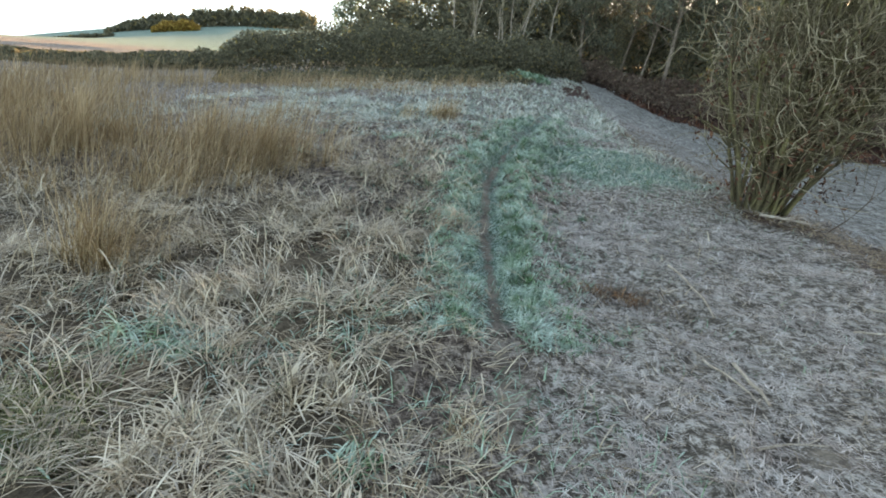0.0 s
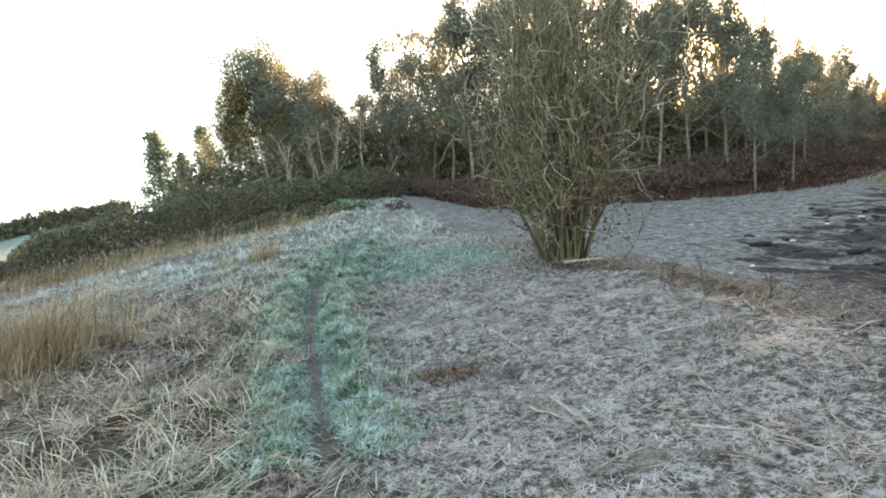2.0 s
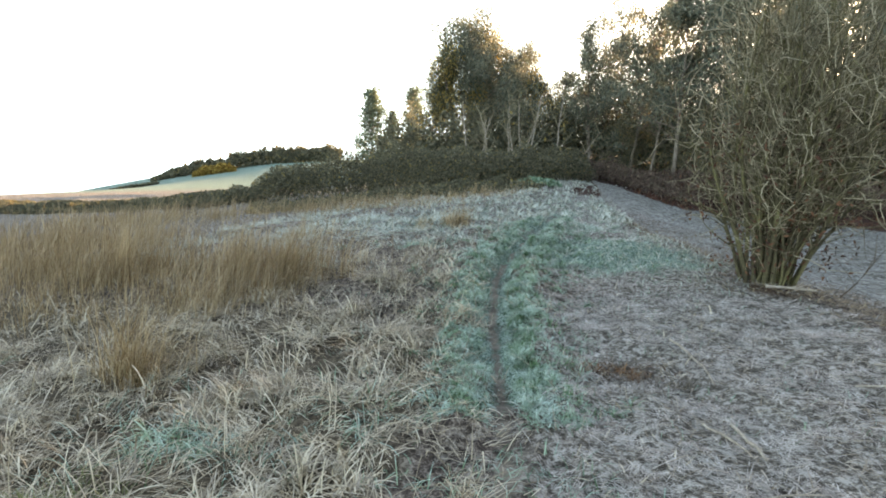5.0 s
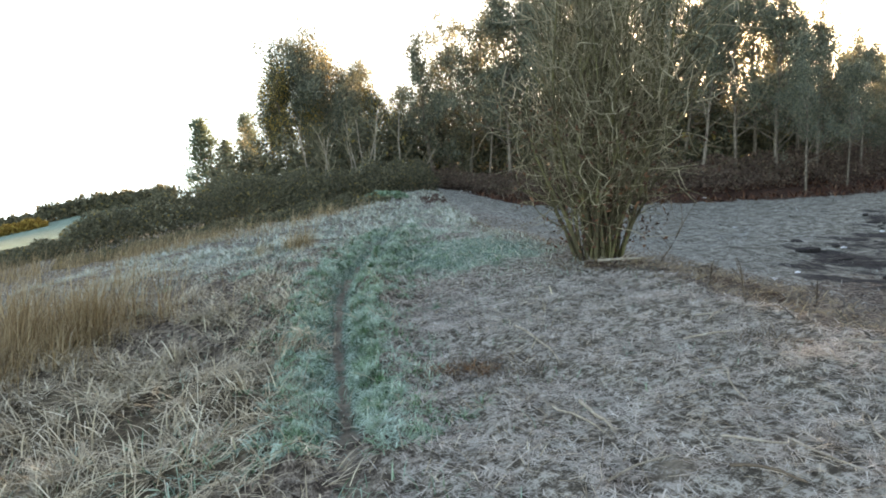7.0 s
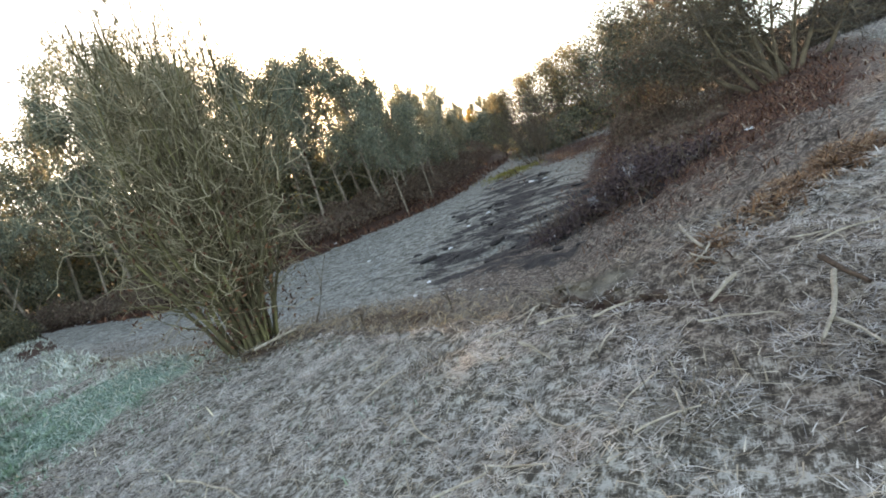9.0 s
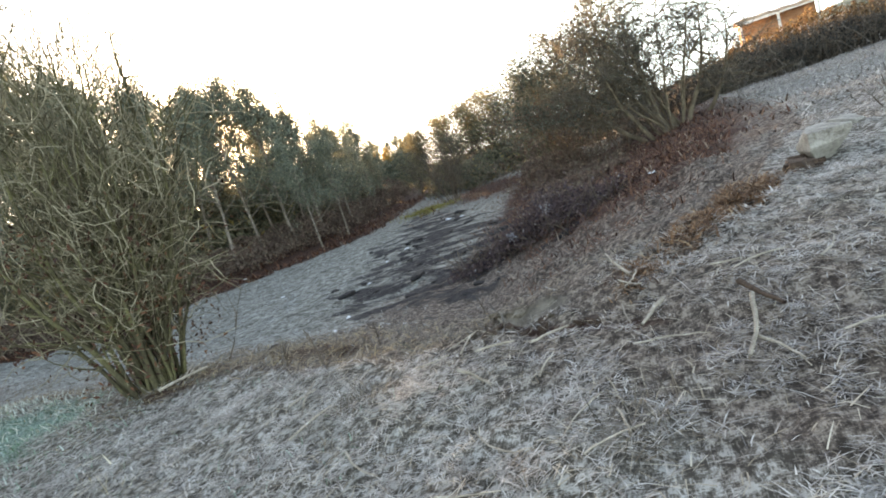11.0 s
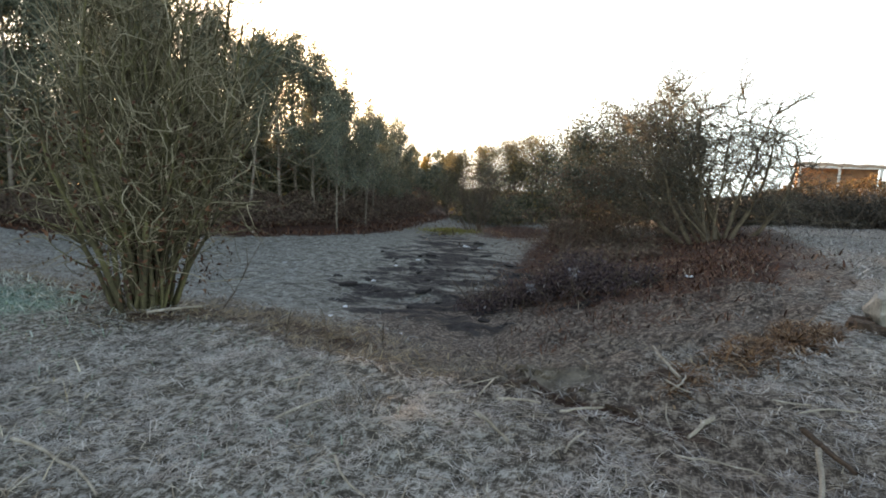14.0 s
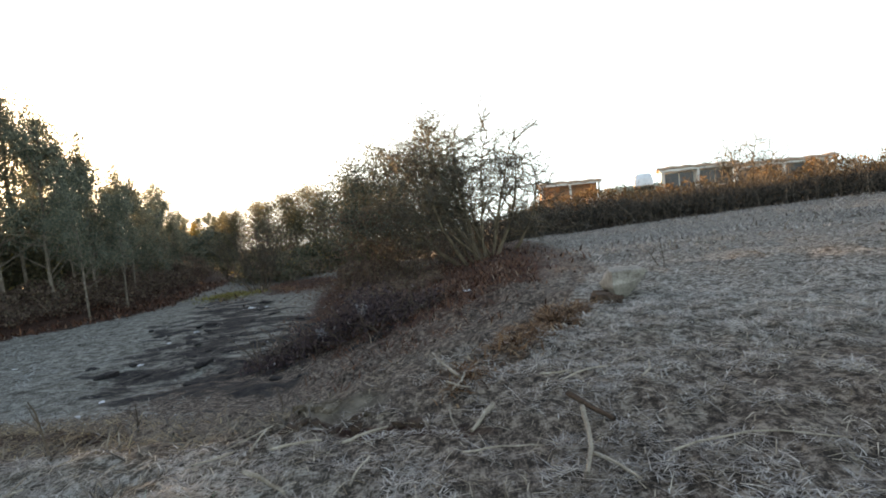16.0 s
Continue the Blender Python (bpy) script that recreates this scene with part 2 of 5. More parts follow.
M_LITTER = island_mat("bank_litter", [(0.0, (0.035, 0.025, 0.018)), (0.45, (0.10, 0.074, 0.050)), (0.8, (0.19, 0.142, 0.095)), (1.0, (0.36, 0.29, 0.20))], frost=0.15, patch=0.6, patch_col=(0.06, 0.055, 0.035), scale=3.0)
M_EUCA = island_mat("eucalyptus_leaf", [(0.0, (0.084, 0.098, 0.073)), (0.6, (0.147, 0.158, 0.115)), (1.0, (0.251, 0.237, 0.161))], trans=0.32, rough=0.6)
M_CONI = island_mat("pine_needle", [(0.0, (0.077, 0.110, 0.077)), (1.0, (0.156, 0.195, 0.133))], trans=0.4, rough=0.7)
M_GORSE = island_mat("gorse_leaf", [(0.0, (0.075, 0.075, 0.049)), (0.6, (0.147, 0.141, 0.090)), (0.93, (0.217, 0.186, 0.118)), (1.0, (0.332, 0.250, 0.081))], trans=0.35)
M_BRAMB = island_mat("bramble_leaf", [(0.0, (0.086, 0.056, 0.046)), (0.5, (0.160, 0.107, 0.081)), (0.9, (0.153, 0.127, 0.090)), (1.0, (0.293, 0.212, 0.147))], trans=0.3)
M_HEAPLEAF = island_mat("rotten_bramble_leaf", [(0.0, (0.039, 0.027, 0.029)), (0.6, (0.086, 0.056, 0.056)), (0.96, (0.132, 0.086, 0.073)), (1.0, (0.293, 0.266, 0.252))])
M_HEDGE = island_mat("hedge_twig_leaf", [(0.0, (0.045, 0.04, 0.034)), (0.6, (0.09, 0.078, 0.064)), (1.0, (0.16, 0.12, 0.085))], trans=0.15)
M_SCRUB = island_mat("dry_scrub_leaf", [(0.0, (0.085, 0.051, 0.025)), (0.6, (0.187, 0.111, 0.051)), (1.0, (0.306, 0.204, 0.102))], trans=0.3)
# this leaf gold stands for low sunlight falling on the far trees
M_SUNNY = island_mat("sun_gold_leaf", [(0.0, (0.20, 0.12, 0.03)), (0.6, (0.35, 0.22, 0.05)), (1.0, (0.5, 0.36, 0.1))], trans=0.4)
M_BARK = noisy_mat("pale_bark", [(0.3, (0.081, 0.063, 0.046)), (0.55, (0.184, 0.149, 0.115)), (0.8, (0.322, 0.276, 0.230))], 3, 30)
M_DARKBARK = noisy_mat("dark_bark", [(0.3, (0.055, 0.041, 0.030)), (0.7, (0.166, 0.124, 0.090))], 4, 40)
M_STEM = noisy_mat("mossy_bark", [(0.25, (0.034, 0.026, 0.017)), (0.5, (0.095, 0.082, 0.045)), (0.68, (0.165, 0.148, 0.066)), (0.82, (0.27, 0.24, 0.16))], 2.5, 35)
M_TWIG = island_mat("twig_bark", [(0.0, (0.118, 0.092, 0.057)), (0.5, (0.236, 0.200, 0.127)), (1.0, (0.422, 0.363, 0.254))])
M_DARKTWIG = island_mat("dark_twig_bark", [(0.0, (0.05, 0.04, 0.03)), (0.5, (0.10, 0.08, 0.06)), (1.0, (0.17, 0.14, 0.11))])
M_PALEBARK = noisy_mat("hawthorn_bark", [(0.3, (0.06, 0.045, 0.03)), (0.6, (0.17, 0.13, 0.085)), (0.8, (0.28, 0.22, 0.15))], 3, 30)
M_STICK = noisy_mat("bleached_stick", [(0.3, (0.16, 0.125, 0.09)), (0.6, (0.34, 0.29, 0.23)), (0.8, (0.5, 0.46, 0.4))], 12, 90)
M_ROCK = noisy_mat("limestone", [(0.3, (0.12, 0.10, 0.082)), (0.48, (0.255, 0.228, 0.192)), (0.7, (0.40, 0.365, 0.315))], 5, 50, bump=0.6)
M_CLOD = noisy_mat("earth_clod", [(0.3, (0.03, 0.02, 0.014)), (0.7, (0.11, 0.07, 0.048))], 9, 70, bump=0.8)
M_MUD = noisy_mat("wet_mud", [(0.3, (0.012, 0.011, 0.011)), (0.7, (0.045, 0.038, 0.034))], 9, 70, bump=0.8)
M_GOLD = island_mat("golden_litter", [(0.0, (0.045, 0.030, 0.018)), (0.45, (0.125, 0.085, 0.045)), (0.8, (0.24, 0.165, 0.080)), (1.0, (0.42, 0.33, 0.19))], frost=0.12)
M_SOD = noisy_mat("frosted_turf", [(0.35, (0.04, 0.03, 0.02)), (0.52, (0.11, 0.085, 0.062)), (0.75, (0.26, 0.23, 0.19))], 14, 90, bump=1.0)
M_WHITE = noisy_mat("white_plastic", [(0.3, (0.6, 0.6, 0.6)), (0.7, (0.85, 0.85, 0.85))], 6, 40, rough=0.5, bump=0.1)
M_WALL = noisy_mat("plastered_wall", [(0.3, (0.55, 0.51, 0.45)), (0.7, (0.74, 0.7, 0.64))], 1.5, 12, bump=0.1)
M_ROOF = noisy_mat("clay_roof", [(0.3, (0.30, 0.19, 0.13)), (0.7, (0.48, 0.35, 0.25))], 2, 14)
M_GLASS = noisy_mat("dark_window", [(0.3, (0.02, 0.02, 0.025)), (0.7, (0.05, 0.05, 0.06))], 2, 9, rough=0.15, bump=0.0, spec=0.5)


# ---- mesh tools ----
RNG = np.random.default_rng(7)


def np_mesh(name, verts, faces, attrs=None, smooth=False):
    """A mesh from an array of places and arrays of quads and triangles."""
    me = bpy.data.meshes.new(name)
    verts = np.asarray(verts, np.float32)
    me.vertices.add(len(verts))
    me.vertices.foreach_set("co", verts.ravel())
    loops = np.concatenate([np.asarray(f, np.int32).ravel() for f in faces])
    sizes = np.concatenate([np.full(len(f), np.shape(f)[1], np.int32) for f in faces])
    me.loops.add(len(loops))
    me.loops.foreach_set("vertex_index", loops)
    me.polygons.add(len(sizes))
    me.polygons.foreach_set("loop_start", np.r_[0, np.cumsum(sizes)[:-1]].astype(np.int32))
    if smooth:
        me.polygons.foreach_set("use_smooth", np.ones(len(sizes), bool))
    for key, val in (attrs or {}).items():
        a = me.attributes.new(key, "FLOAT", "POINT")
        a.data.foreach_set("value", np.asarray(val, np.float32))
    me.update(calc_edges=True)
    return me


def part(name, me, material, parent=None, label=""):
    if isinstance(me, bmesh.types.BMesh):
        bm, me = me, bpy.data.meshes.new(name)
        bm.to_mesh(me)
        bm.free()
    if not me.materials:
        me.materials.append(material)
    ob = new(name, me)
    ob.parent = parent
    return tagged(ob, label) if label else ob


def thing(name, place, label, category, group="", kind=""):
    ob = new(name)
    ob.empty_display_size = 0.2
    ob.matrix_basis = Matrix.Translation(place)
    return tagged(ob, label, category, group, kind)


def smooth_step(v, a, b):
    u = np.clip((v - a) / (b - a), 0, 1)
    return u * u * (3 - 2 * u)


def lattice(x, y, cell, seed):
    """Smooth value noise on the plan, 0 to 1."""
    x, y = np.asarray(x, float) / cell, np.asarray(y, float) / cell
    xi, yi = np.floor(x), np.floor(y)
    fx, fy = x - xi, y - yi
    fx, fy = fx * fx * (3 - 2 * fx), fy * fy * (3 - 2 * fy)

    def h(a, b):
        v = np.sin(a * 127.1 + b * 311.7 + seed * 74.7) * 43758.5453
        return v - np.floor(v)

    return (h(xi, yi) * (1 - fx) + h(xi + 1, yi) * fx) * (1 - fy) + (h(xi, yi + 1) * (1 - fx) + h(xi + 1, yi + 1) * fx) * fy


def line_dist(x, y, line):
    """Distance from the plan points to a polyline."""
    best = np.full(np.shape(x), 1e9)
    for (ax, ay), (bx, by) in zip(line[:-1], line[1:]):
        dx, dy = bx - ax, by - ay
        u = np.clip(((x - ax) * dx + (y - ay) * dy) / (dx * dx + dy * dy), 0, 1)
        best = np.minimum(best, np.hypot(x - ax - u * dx, y - ay - u * dy))
    return best


def inside(x, y, poly):
    got = np.zeros(np.shape(x), bool)
    for (ax, ay), (bx, by) in zip(poly, poly[1:] + poly[:1]):
        cross = (ay > y) != (by > y)
        with np.errstate(divide="ignore", invalid="ignore"):
            got ^= cross & (x < (bx - ax) * (y - ay) / (by - ay + 1e-12) + ax)
    return got


# ---- the lie of the land ----
# top of the bank between the grassy rise and the hollow, from the far end round to the right-hand field
BANK = [(-0.6, 33), (-0.1, 25), (0.4, 14.5), (0.8, 10.3), (1.6, 8.0), (2.3, 6.5), (2.15, 4.3), (2.35, 3.25), (2.65, 2.75), (3.0, 2.42), (3.8, 2.08), (5.1, 1.8), (6.6, 1.85), (9.3, 2.0), (14, 3.4), (20, 5.4), (26, 7.6), (34, 10)]
WOOD_EDGE = [(60, 52), (36, 37), (25, 29), (16.5, 23.6), (12, 22.8), (8, 23.4), (3.5, 27), (1.0, 31), (-0.6, 33)]
HOLLOW = BANK + [(60, 25)] + WOOD_EDGE[:-1]
RUT = [(-0.45, 1.9), (-0.68, 3.1), (-1.05, 4.7), (-1.28, 6.2), (-1.28, 8.2), (-1.05, 11.0), (-0.7, 17), (-0.3, 25)]


def land(x, y):
    """Height of the ground without its small bumps."""
    r, az = np.hypot(x, y), np.degrees(np.arctan2(x, y))
    tilt = 0.14 * (1 - smooth_step(y, 2.2, 7.5)) + 0.012
    near = 0.06 + tilt * np.clip(x, -1.5, 3.2) + 0.108 * np.clip(x + 1.5, -60, 0) - 0.012 * np.clip(y - 9, 0, 20)
    field = 0.64 - 0.055 * np.clip(y, -14, 14) + 0.008 * np.clip(x - 6, 0, 30)
    k = smooth_step(x, 3.0, 8.5) * smooth_step(-y, -16, -8)
    top = near * (1 - k) + field * k
    top = np.where(x > 9, top * k + (1 - k) * (-0.3), top)
    d = line_dist(x, y, BANK)
    ins = inside(x, y, HOLLOW)
    floor_z = -0.78 - 0.012 * np.clip(y - 8, -6, 25)
    wide = 4.2 + 2.4 * smooth_step(x, 4, 9)
    lip = 0.15 * (1 - smooth_step(x, 4.5, 8))
    s = np.where(ins, lip * smooth_step(d, -0.05, 0.55) + (1 - lip) * smooth_step(d, 0.15, wide), 0.0)
    z = top * (1 - s) + floor_z * s
    # under the wood the ground climbs a little
    w = line_dist(x, y, WOOD_EDGE)
    wood = (~ins) & (y > 15) & (x > -2)
    z = np.where(wood, -0.75 + 0.55 * smooth_step(w, 0, 5), z)
    # to the left it falls to a valley; a far slope rises beyond
    left = smooth_step(-az, 8, 36) * smooth_step(az, -150, -100)
    drop = -0.115 * np.clip(r - 19, 0, 75)
    ridge = np.interp(-az, [20, 33, 41, 51, 62], [-6.0, -8.0, -11.8, -18.0, -25.0])
    far = smooth_step(r, 95, 175)
    v = drop * (1 - far) + ridge * far - 0.11 * np.clip(r - 185, 0, 4000)
    z = z * (1 - left * smooth_step(r, 19, 45)) + left * v * smooth_step(r, 17, 45)
    # beyond the field hedge it climbs to the terrace of the houses
    rise = smooth_step(az, 66, 78) * (1 - smooth_step(az, 108, 125)) * smooth_step(r, 34, 52)
    z = z * (1 - rise) + rise * (2.75 + 0.004 * (r - 52))
    return np.where(r > 220, z - 0.02 * (r - 220) * (1 - left), z)


def bumps(x, y):
    """Tussocks, rut and clods, fading out with distance."""
    r = np.hypot(x, y)
    fade = 1 - smooth_step(r, 25, 60)
    rough = 0.10 * (1 - smooth_step(x, -1.4, 0.2)) + 0.05
    z = rough * (lattice(x, y, 0.55, 1) - 0.5) + 0.8 * rough * (lattice(x, y, 0.26, 2) - 0.5) + 0.8 * rough * (lattice(x, y, 0.13, 21) - 0.5) + 0.35 * rough * (lattice(x, y, 0.06, 23) - 0.5) + 0.10 * (lattice(x, y, 2.3, 3) - 0.5) + 0.11 * smooth_step(y, 6, 12) * (lattice(x, y, 0.8, 29) ** 2 - 0.3)
    d = line_dist(x, y, RUT)
    worn = smooth_step(y, 2.0, 3.2)
    z = z * (0.3 + 0.7 * smooth_step(d, 0.06, 0.2)) + 0.13 * green_zone(x, y) * (lattice(x, y, 0.2, 22) - 0.45) - 0.06 * np.exp(-((d / 0.11) ** 4)) * worn * (1 - smooth_step(y, 14, 22))
    z = z + 0.08 * (0.4 + lattice(x, y, 0.33, 26)) * np.exp(-(((d - 0.33) / 0.17) ** 2)) * worn * (1 - smooth_step(y, 9, 14))
    m = mud_zone(x, y)
    z = z + m * 0.16 * (lattice((x - y) * 0.7, (x + y) * 1.7, 1.2, 4) - 0.6)
    z = z + np.where(inside(x, y, HOLLOW), 0.20 * blob(x, y, 8, 3.6, 5, 1.8, 15) * (lattice(x, y, 0.5, 41) - 0.5) + 0.11 * blob(x, y, 7, 4.6, 6, 3.4, 30) * (lattice(x, y, 0.22, 44) - 0.5) + 0.10 * bank_zone(x, y) * (lattice(x, y, 0.3, 42) - 0.5), 0.0)
    z = z - 0.05 * lip_zone(x, y)
    return z * fade


def blob(x, y, cx, cy, rx, ry, turn=0.0):
    c, s = math.cos(radians(turn)), math.sin(radians(turn))
    u, v = (x - cx) * c + (y - cy) * s, -(x - cx) * s + (y - cy) * c
    return np.exp(-((u / rx) ** 2 + (v / ry) ** 2))


def mud_zone(x, y):
    return np.clip(1.05 * blob(x, y, 10.8, 11.0, 7.2, 3.9, 49) + 0.8 * blob(x, y, 18, 18.5, 7, 2.0, 48) + 0.85 * blob(x, y, 7.6, 8.6, 2.6, 1.9, 30) + 0.45 * blob(x, y, 9.4, 5.4, 3.2, 1.3, 25), 0, 0.97)


def green_zone(x, y):
    d = line_dist(x, y, RUT)
    along = smooth_step(y, 2.6, 3.4) * (1 - smooth_step(y, 10, 17))
    g = np.exp(-((d / (0.27 + 0.036 * y)) ** 2)) * along * (0.5 + 0.5 * smooth_step(0.5 * lattice(x, y, 0.55, 61) + 0.5 * lattice(x, y, 0.2, 62), 0.3, 0.6))
    g = np.maximum(g, blob(x, y, 0.2, 8.1, 1.5, 1.2, 0))
    g = np.maximum(g, 0.8 * blob(x, y, 0.9, 7.8, 1.0, 0.55, 0))
    g = np.maximum(g, 0.85 * smooth_step(np.hypot(x, y), 80, 120) * (x < 0))
    g = np.maximum(g, 0.5 * blob(x, y, 8, 20.5, 6.0, 2.2, -5))
    g = np.maximum(g, 0.4 * blob(x, y, -1.2, 17, 3.2, 13, 0))
    g = np.maximum(g, 0.45 * np.maximum(blob(x, y, -2.5, 2.1, 0.7, 0.25, 10), blob(x, y, -1.35, 2.6, 0.3, 0.35)))
    return np.clip(np.maximum(g, 0.5 * blob(x, y, -4, 12, 3.2, 5.5)), 0, 1)


def soil_zone(x, y):
    d = line_dist(x, y, RUT)
    g = 0.75 * np.exp(-((d / 0.05) ** 2)) * (1 - smooth_step(y, 7.5, 11))
    g = np.maximum(g, 0.34 * blob(x, y, -0.45, 2.3, 0.2, 0.6))
    for cx, cy, rx, ry in ((0.92, 2.12, 0.26, 0.10), (1.0, 1.85, 0.20, 0.10), (1.5, 2.5, 0.16, 0.08), (1.9, 1.6, 0.2, 0.12)):
        g = np.maximum(g, 0.5 * blob(x, y, cx, cy, rx, ry, 20))
    return np.clip(np.maximum(g, 0.9 * blob(x, y, 2.85, 2.5, 0.26, 0.10, -42)), 0, 1)


def bracken_zone(x, y):
    w = line_dist(x, y, WOOD_EDGE)
    g = np.where((y > 16) & (x > -3), 1 - smooth_step(w, 1.2, 3.2), 0.0)
    out_wood = (~inside(x, y, HOLLOW)) & (y > 20) & (x > -1)
    g = np.where(out_wood, 1.0, g)
    g = np.maximum(g, np.maximum(1.1 * blob(x, y, 4.6, 1.72, 0.75, 0.20, -6), 0.5 * blob(x, y, 3.2, 2.1, 0.4, 0.12, -30)))
    slope = [(7.0, 5.0), (8.6, 7.0), (12.0, 10.4), (20, 15.2), (29, 18.5), (27, 9.0), (20, 5.9), (15, 4.0), (10.6, 2.8), (8.2, 2.6), (6.9, 3.4)]
    e = line_dist(x, y, slope + slope[:1])
    g = np.maximum(g, 0.45 + 0.55 * np.where(inside(x, y, slope), 1, -1) * smooth_step(e, 0, 1.1))
    g = np.maximum(g, np.where(inside(x, y, HOLLOW), 0.40 * blob(x, y, 6.4, 3.7, 3.6, 1.6, 15), 0))
    g = np.maximum(g, 0.9 * blob(x, y, 20, 10.6, 7, 2.6, 22))
    g = np.maximum(g, 0.9 * blob(x, y, 24, 19, 7, 3, 40))
    return np.clip(g, 0, 1)


def lip_zone(x, y):
    """The torn edge that runs from the bank to the standpoint."""
    return np.exp(-((line_dist(x, y, [(2.6, 2.9), (2.68, 2.5), (2.74, 2.1), (2.74, 1.6)]) / 0.07) ** 2)) * (0.35 + 0.65 * smooth_step(lattice(x, y, 0.14, 71), 0.3, 0.6)) * smooth_step(y, 1.3, 2.0)


def bush_litter(x, y):
    """Brown leaf litter under the willow and along the foot of the bank beside it."""
    g = blob(x, y, 2.05, 6.7, 0.85, 0.65) + 0.95 * blob(x, y, 2.9, 5.9, 1.2, 0.6, -50) + 0.9 * blob(x, y, 2.75, 4.6, 0.95, 0.45, -70) + 0.75 * blob(x, y, 2.75, 3.5, 0.6, 0.3, -60)
    g = g + 0.8 * np.exp(-((line_dist(x, y, [(0.75, 11.5), (1.0, 10.3), (1.75, 8.1)]) / 0.45) ** 2))
    return np.clip(g, 0, 1) * (0.45 + 0.55 * smooth_step(0.5 * lattice(x, y, 0.35, 72) + 0.5 * lattice(x, y, 0.14, 73), 0.3, 0.6))


def bank_zone(x, y):
    d = line_dist(x, y, BANK[2:13])
    return np.where(inside(x, y, HOLLOW), (1 - smooth_step(d, 0.3, 3.0)) * 0.85 * (1 - 0.8 * smooth_step(x, 3.6, 6.0)) * (0.55 + 0.45 * smooth_step(lattice(x, y, 0.9, 51), 0.3, 0.7)), 0.35 * np.exp(-((d / 0.12) ** 2)))


def dirt_zone(x, y):
    """Low on the bare dirt at the foot of the bank, high on the turf of the hollow."""
    return smooth_step(y - 0.8 * x + 0.8 * np.clip(np.hypot(x, y) - 10, 0, 9), 1, 6.5)


def frost_zone(x, y):
    f = 0.3 + 0.5 * smooth_step(x, -1.2, 0.6) - 0.5 * smooth_step(x - 0.25 * y, 1.1, 2.1) * (1 - 0.6 * smooth_step(x, 3, 6))
    f = f + 0.3 * smooth_step(y, 6, 12) * (x < 3) + 0.2 * smooth_step(x, 3.2, 5.5)
    f = np.where(inside(x, y, HOLLOW), 0.12 - 0.1 * bank_zone(x, y) + 0.66 * dirt_zone(x, y) + 0.35 * blob(x, y, 10, 2.9, 5.5, 1.0, 14), f)
    return np.clip(f, 0, 1)


def ground_z(x, y):
    x, y = np.asarray(x, float), np.asarray(y, float)
    return land(x, y) + bumps(x, y)


def gz(x, y):
    return float(ground_z(np.array([x]), np.array([y]))[0])


# one sheet to the horizon, fine near the walk and wide far off
N_SIDE = 460
axis_u = np.linspace(-1, 1, N_SIDE)
spread = np.sign(axis_u) * (9.5 * np.abs(axis_u) + 60 * np.abs(axis_u) ** 5 + 2500 * np.abs(axis_u) ** 11)
gx, gy = np.meshgrid(spread + 1.0, spread + 3.2)
gx, gy = gx.ravel(), gy.ravel()
idx = np.arange(N_SIDE * N_SIDE).reshape(N_SIDE, N_SIDE)
quads = np.stack([idx[:-1, :-1], idx[:-1, 1:], idx[1:, 1:], idx[1:, :-1]], -1).reshape(-1, 4)
masks = {"frost": frost_zone(gx, gy), "green": green_zone(gx, gy), "soil": soil_zone(gx, gy), "bracken": np.maximum.reduce([bracken_zone(gx, gy), 0.42 * bank_zone(gx, gy), 0.85 * bush_litter(gx, gy), 0.95 * lip_zone(gx, gy)]), "mud": mud_zone(gx, gy), "thatch": smooth_step(gy, -2.0, 0.2) * smooth_step(-gx, 0.7, 1.5) * (1 - smooth_step(gy, 3.6, 6.5)) * (1 - smooth_step(gy, 8, 14)) * (1 - green_zone(gx, gy)), "turf": np.where(inside(gx, gy, HOLLOW), (0.08 + 0.82 * dirt_zone(gx, gy)) * (1 - bank_zone(gx, gy)) * (1 - bracken_zone(gx, gy)), 0.0)}
ground = part("ground", np_mesh("ground", np.stack([gx, gy, ground_z(gx, gy)], 1), [quads], masks, True), M_GROUND)
tagged(ground, "rough frosted meadow ground with a worn rut, a bank and a muddy hollow", "ground", kind="structure")


# ---- grass: strips of two joints, each an island ----
def blades(x, y, length, width, lean, bend, heading=None, lift=0.0, joints=2):
    """lean: degrees from upright at the root; bend: more lean at the tip; joints: straight pieces in each blade."""
    n = len(x)
    z = ground_z(x, y) + lift
    az = RNG.uniform(0, 2 * np.pi, n) if heading is None else heading
    dirs = np.stack([np.cos(az), np.sin(az)], 1)
    side = np.stack([-np.sin(az), np.cos(az), np.zeros(n)], 1) * (width / 2)[:, None]
    p = np.stack([x, y, z], 1)
    rows, tip = [p - side, p + side], [0.0, 0.0]
    for k in range(joints):
        a = np.radians(np.minimum(lean + bend * k / max(joints - 1, 1), 150))
        p = p + np.concatenate([dirs * (np.sin(a) * length / joints)[:, None], (np.cos(a) * length / joints)[:, None]], 1)
        p[:, 2] = np.maximum(p[:, 2], z + 0.004)
        u = (k + 1) / joints
        if k < joints - 1:
            rows += [p - side * (1 - 0.5 * u), p + side * (1 - 0.5 * u)]
            tip += [u, u]
    rows.append(p)
    tip.append(1.0)
    m = 2 * joints + 1
    b = np.arange(n)[:, None] * m
    quads_ = np.concatenate([b + np.array([[2 * k, 2 * k + 1, 2 * k + 3, 2 * k + 2]]) for k in range(joints - 1)])
    return np.stack(rows, 1).reshape(-1, 3), quads_, b + np.array([[m - 3, m - 2, m - 1]]), np.tile(tip, n)


